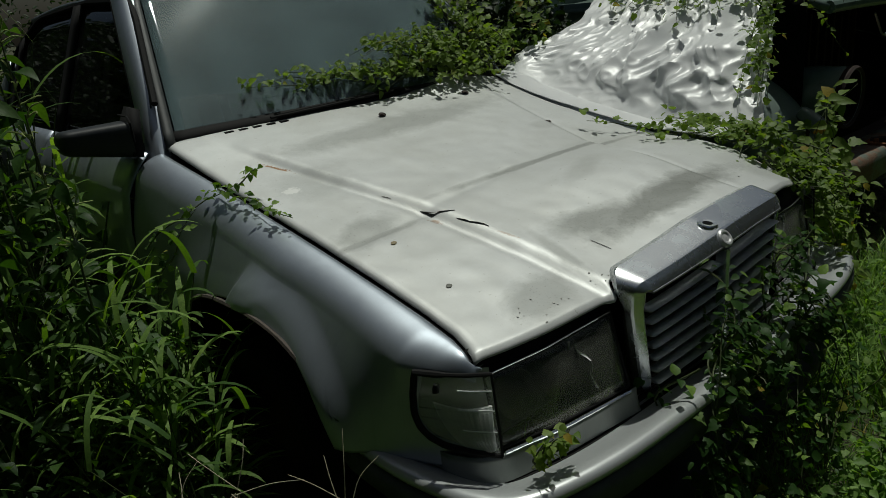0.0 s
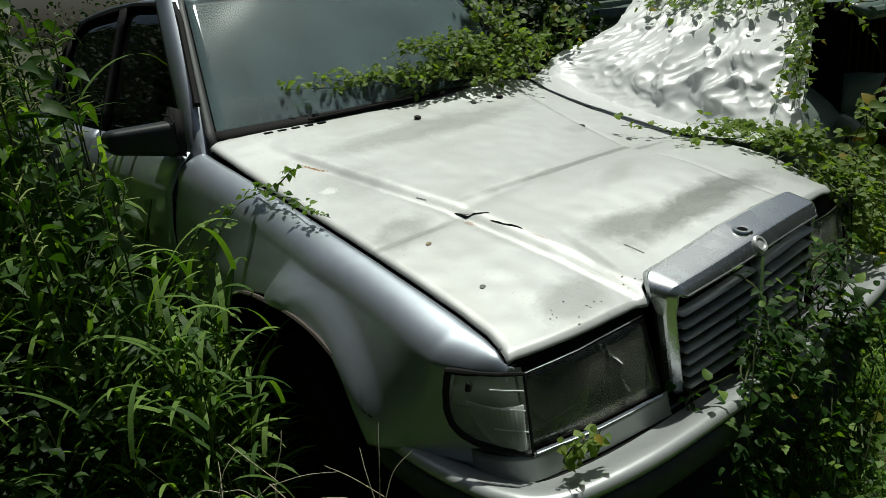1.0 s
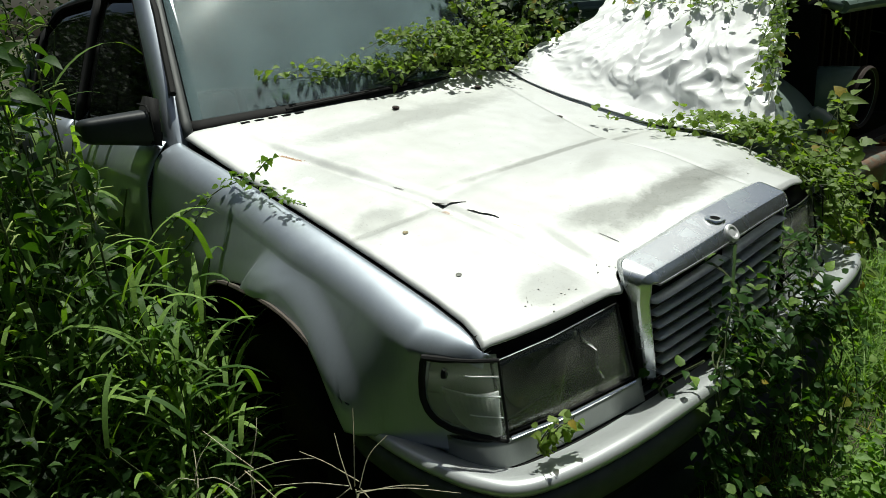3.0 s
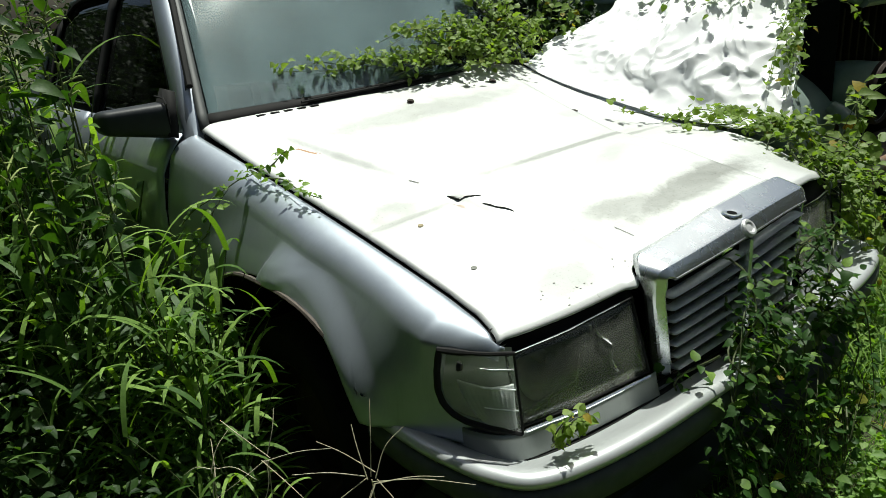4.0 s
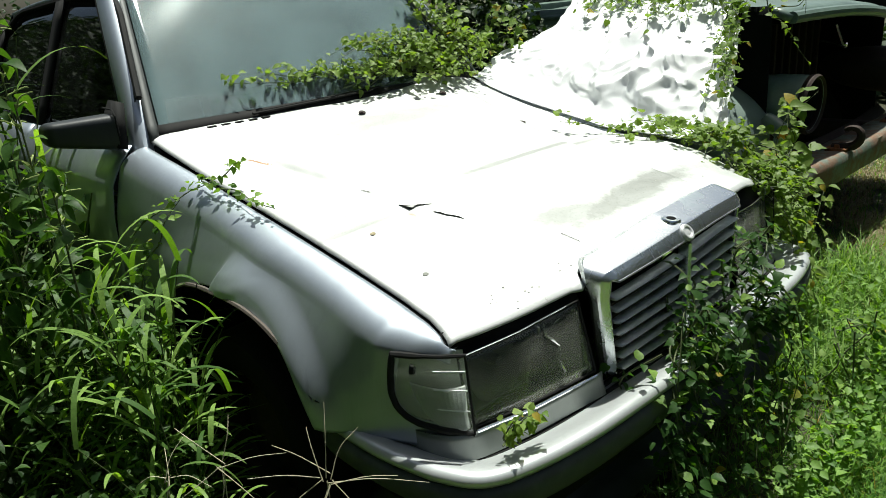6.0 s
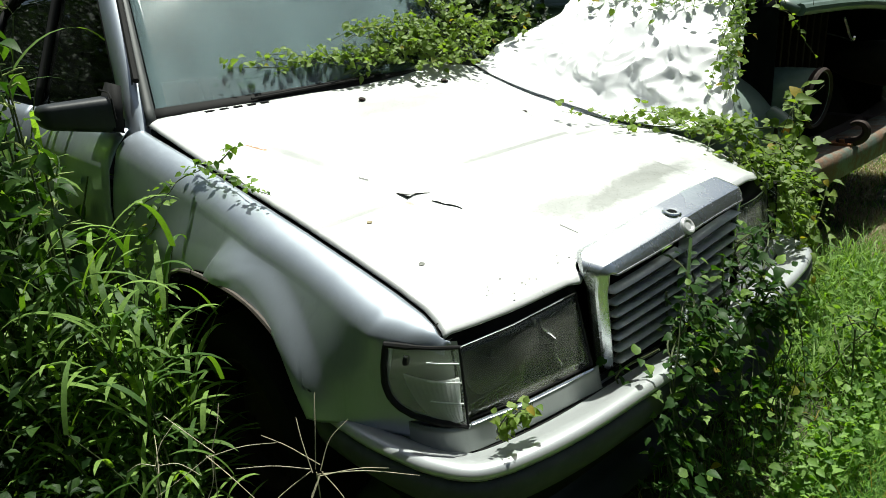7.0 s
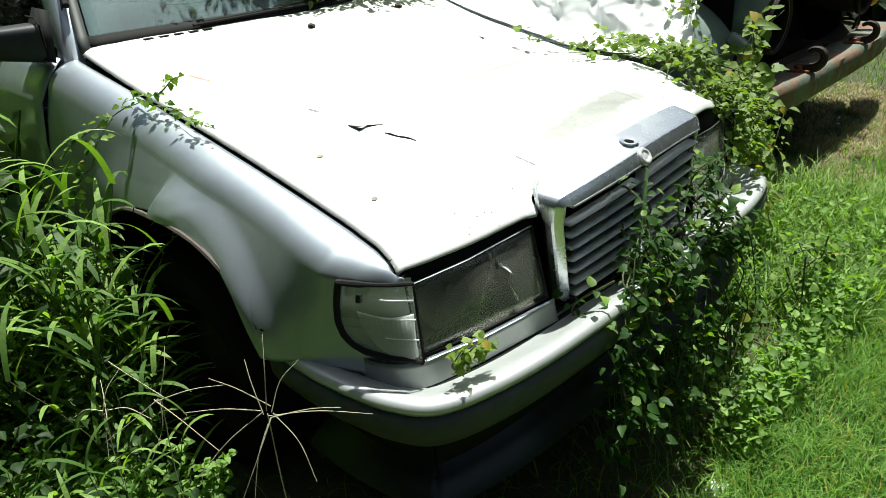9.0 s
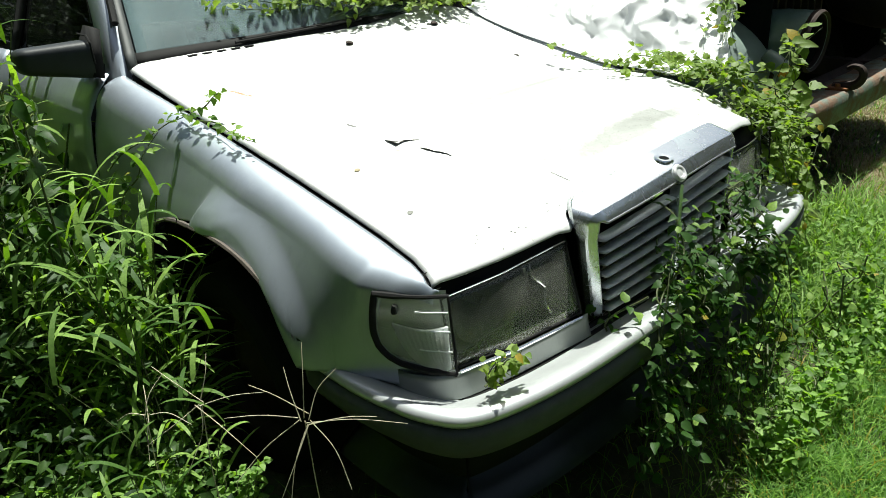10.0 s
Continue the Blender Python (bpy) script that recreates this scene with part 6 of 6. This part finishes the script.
def front_weeds(rs):
    x, y = rs.uniform(0.0, 1.7), rs.uniform(-0.30, 0.35)
    if x < 0.9:
        y = rs.uniform(-0.30, -0.16)
    return Vector((x, y, rs.uniform(0.02, 0.20) * (1 - 0.3 * abs(y)))), rand_dir(rs, 0.9), rand_dir(rs, 0.0)


leaf_cloud("ground_weeds", M_HERB, 1700, front_weeds, 0.030, "mixed green weeds in the grass by the bumper", 32, "weeds")


def shrub(centre, radii, count, seed, size=0.05):
    def where(rs):
        d = Vector((rs.gauss(0, 1), rs.gauss(0, 1), rs.gauss(0, 1))).normalized()
        d *= rs.uniform(0.55, 1.0) * (1 + 0.25 * noise.noise(d * 2.5 + Vector((seed, 0, 0))))
        p = Vector(centre) + Vector((d.x * radii[0], d.y * radii[1], d.z * radii[2]))
        p.z = max(p.z, 0.02)
        return p, (rand_dir(rs, 0.6) + d * 0.5), rand_dir(rs, -0.2)

    ob = leaf_cloud("shrub", M_SHADELEAF, count, where, size, "dense shrub, shade put into its dark green; outer ones added to block sky", seed, "shrub")
    return ob


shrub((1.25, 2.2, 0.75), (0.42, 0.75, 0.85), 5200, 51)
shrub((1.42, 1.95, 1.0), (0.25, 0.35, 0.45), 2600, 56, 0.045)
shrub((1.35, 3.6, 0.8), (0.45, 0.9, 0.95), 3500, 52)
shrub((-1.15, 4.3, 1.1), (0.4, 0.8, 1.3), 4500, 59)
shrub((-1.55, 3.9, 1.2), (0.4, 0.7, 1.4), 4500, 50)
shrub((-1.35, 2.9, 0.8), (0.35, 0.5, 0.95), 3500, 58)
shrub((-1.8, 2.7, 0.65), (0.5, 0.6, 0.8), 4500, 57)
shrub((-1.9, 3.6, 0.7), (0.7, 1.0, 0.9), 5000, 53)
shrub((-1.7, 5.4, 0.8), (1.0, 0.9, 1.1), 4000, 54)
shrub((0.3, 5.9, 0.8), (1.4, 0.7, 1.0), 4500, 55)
# unseen thicket added all round the yard to hold back skylight and darken reflections
for k, (x, y, r, h) in enumerate(((-3.4, 0.2, 0.9, 2.4), (-3.3, 1.7, 1.0, 2.7), (-3.2, 3.3, 1.0, 2.8), (-3.7, -1.2, 1.0, 2.5), (-2.9, 5.0, 1.0, 2.4))):
    shrub((x, y, h * 0.85), (r, r * 1.1, h), 5500, 60 + k, 0.14)
for k in range(16):
    a = 2 * math.pi * k / 16
    x, y = 1.0 + 7.5 * math.cos(a), 1.2 + 7.5 * math.sin(a)
    # added trees: low behind the truck to let sky in, tall before the cars
    h = (1.5 if x < 0 else 0.35) + 0.2 * math.sin(2.7 * k)
    if y < -1.0 and x > -3:
        h = 2.7 + 0.3 * math.sin(2.7 * k)
    shrub((x, y, h * 0.9), (1.9, 1.9, h), 3200, 80 + k, 0.26)

# small things lying on the bonnet
for x, y, r, tall, nm, mat, lab in ((-0.02, 1.30, 0.014, 0.5, "pebble", M_IRON, "small dark stone lying on the bonnet"), (0.42, 1.345, 0.016, 0.4, "pebble", M_IRON, "small dark stone lying on the bonnet"), (-0.575, 0.385, 0.008, 0.12, "dry_leaf", M_DULL, "small dry leaf on the bonnet"), (0.47, 0.98, 0.014, 0.2, "dry_leaf", M_IRON, "small dark leaf on the bonnet"), (-0.55, 0.60, 0.008, 0.2, "dry_leaf", M_DRY, "small dry leaf on the bonnet")):
    bm = bmesh.new()
    bmesh.ops.create_icosphere(bm, subdivisions=2, radius=r)
    for v in bm.verts:
        k = 1 + 0.35 * noise.noise(v.co * 60)
        v.co = Vector((v.co.x * k * 1.4, v.co.y * k * 0.9, v.co.z * k * tall))
    ob = new(nm, mesh_of(nm, bm, mat))
    ob.matrix_basis = pose(x, y, bonnet_z(x, y) + r * tall * 0.75, 9, 0, 35)
    tagged(ob, lab, "stone" if nm == "pebble" else "leaf")
for x, y, l, a in ((-0.20, 0.264, 0.055, 85), (-0.41, 0.80, 0.03, 70)):
    bm = bmesh.new()
    tube(bm, [(t * l * math.cos(radians(a)) + x, y - t * l * math.sin(radians(a)), bonnet_z(x + t * l * math.cos(radians(a)), y - t * l * math.sin(radians(a))) + 0.0015) for t in np.linspace(-0.5, 0.5, 7)], 0.0007, 5)
    tagged(new("twig", mesh_of("twig", bm, M_IRON)), "thin dark twig lying on the bonnet", "twig")
# flakes of old paint and grit along the bonnet's front
bm = bmesh.new()
rf = random.Random(8)
for k in range(24):
    x, y = rf.uniform(-0.56, -0.29), 0.162 + abs(rf.gauss(0, 0.035))
    if k > 17:
        x, y = rf.uniform(-0.2, 0.5), rf.uniform(0.25, 1.3)
    r = rf.uniform(0.001, 0.003)
    q = [bm.verts.new((x + r * rf.uniform(0.5, 1) * math.cos(t), y + r * rf.uniform(0.5, 1) * math.sin(t), bonnet_z(x, y) + 0.0012 + rf.uniform(0, 0.001))) for t in (0, 1.3, 2.4, 3.6, 5.1)]
    bm.faces.new(q)
ob = new("paint_flakes", mesh_of("paint_flakes", bm, M_LIME, smooth=False))
md = ob.modifiers.new("thickness", "SOLIDIFY")
md.thickness = 0.0012
tagged(ob, "grey flakes of old paint and grit on the bonnet", "grit", kind="stuff")
bm = bmesh.new()
bmesh.ops.create_icosphere(bm, subdivisions=3, radius=0.036)
for v in bm.verts:
    v.co *= 1 + 0.3 * noise.noise(v.co * 22)
    v.co.z *= 0.5
ob = new("stone", mesh_of("stone", bm, M_LIME))
ob.matrix_basis = pose(-0.11, -0.26, 0.005)
tagged(ob, "pale stone lying in the grass", "stone")
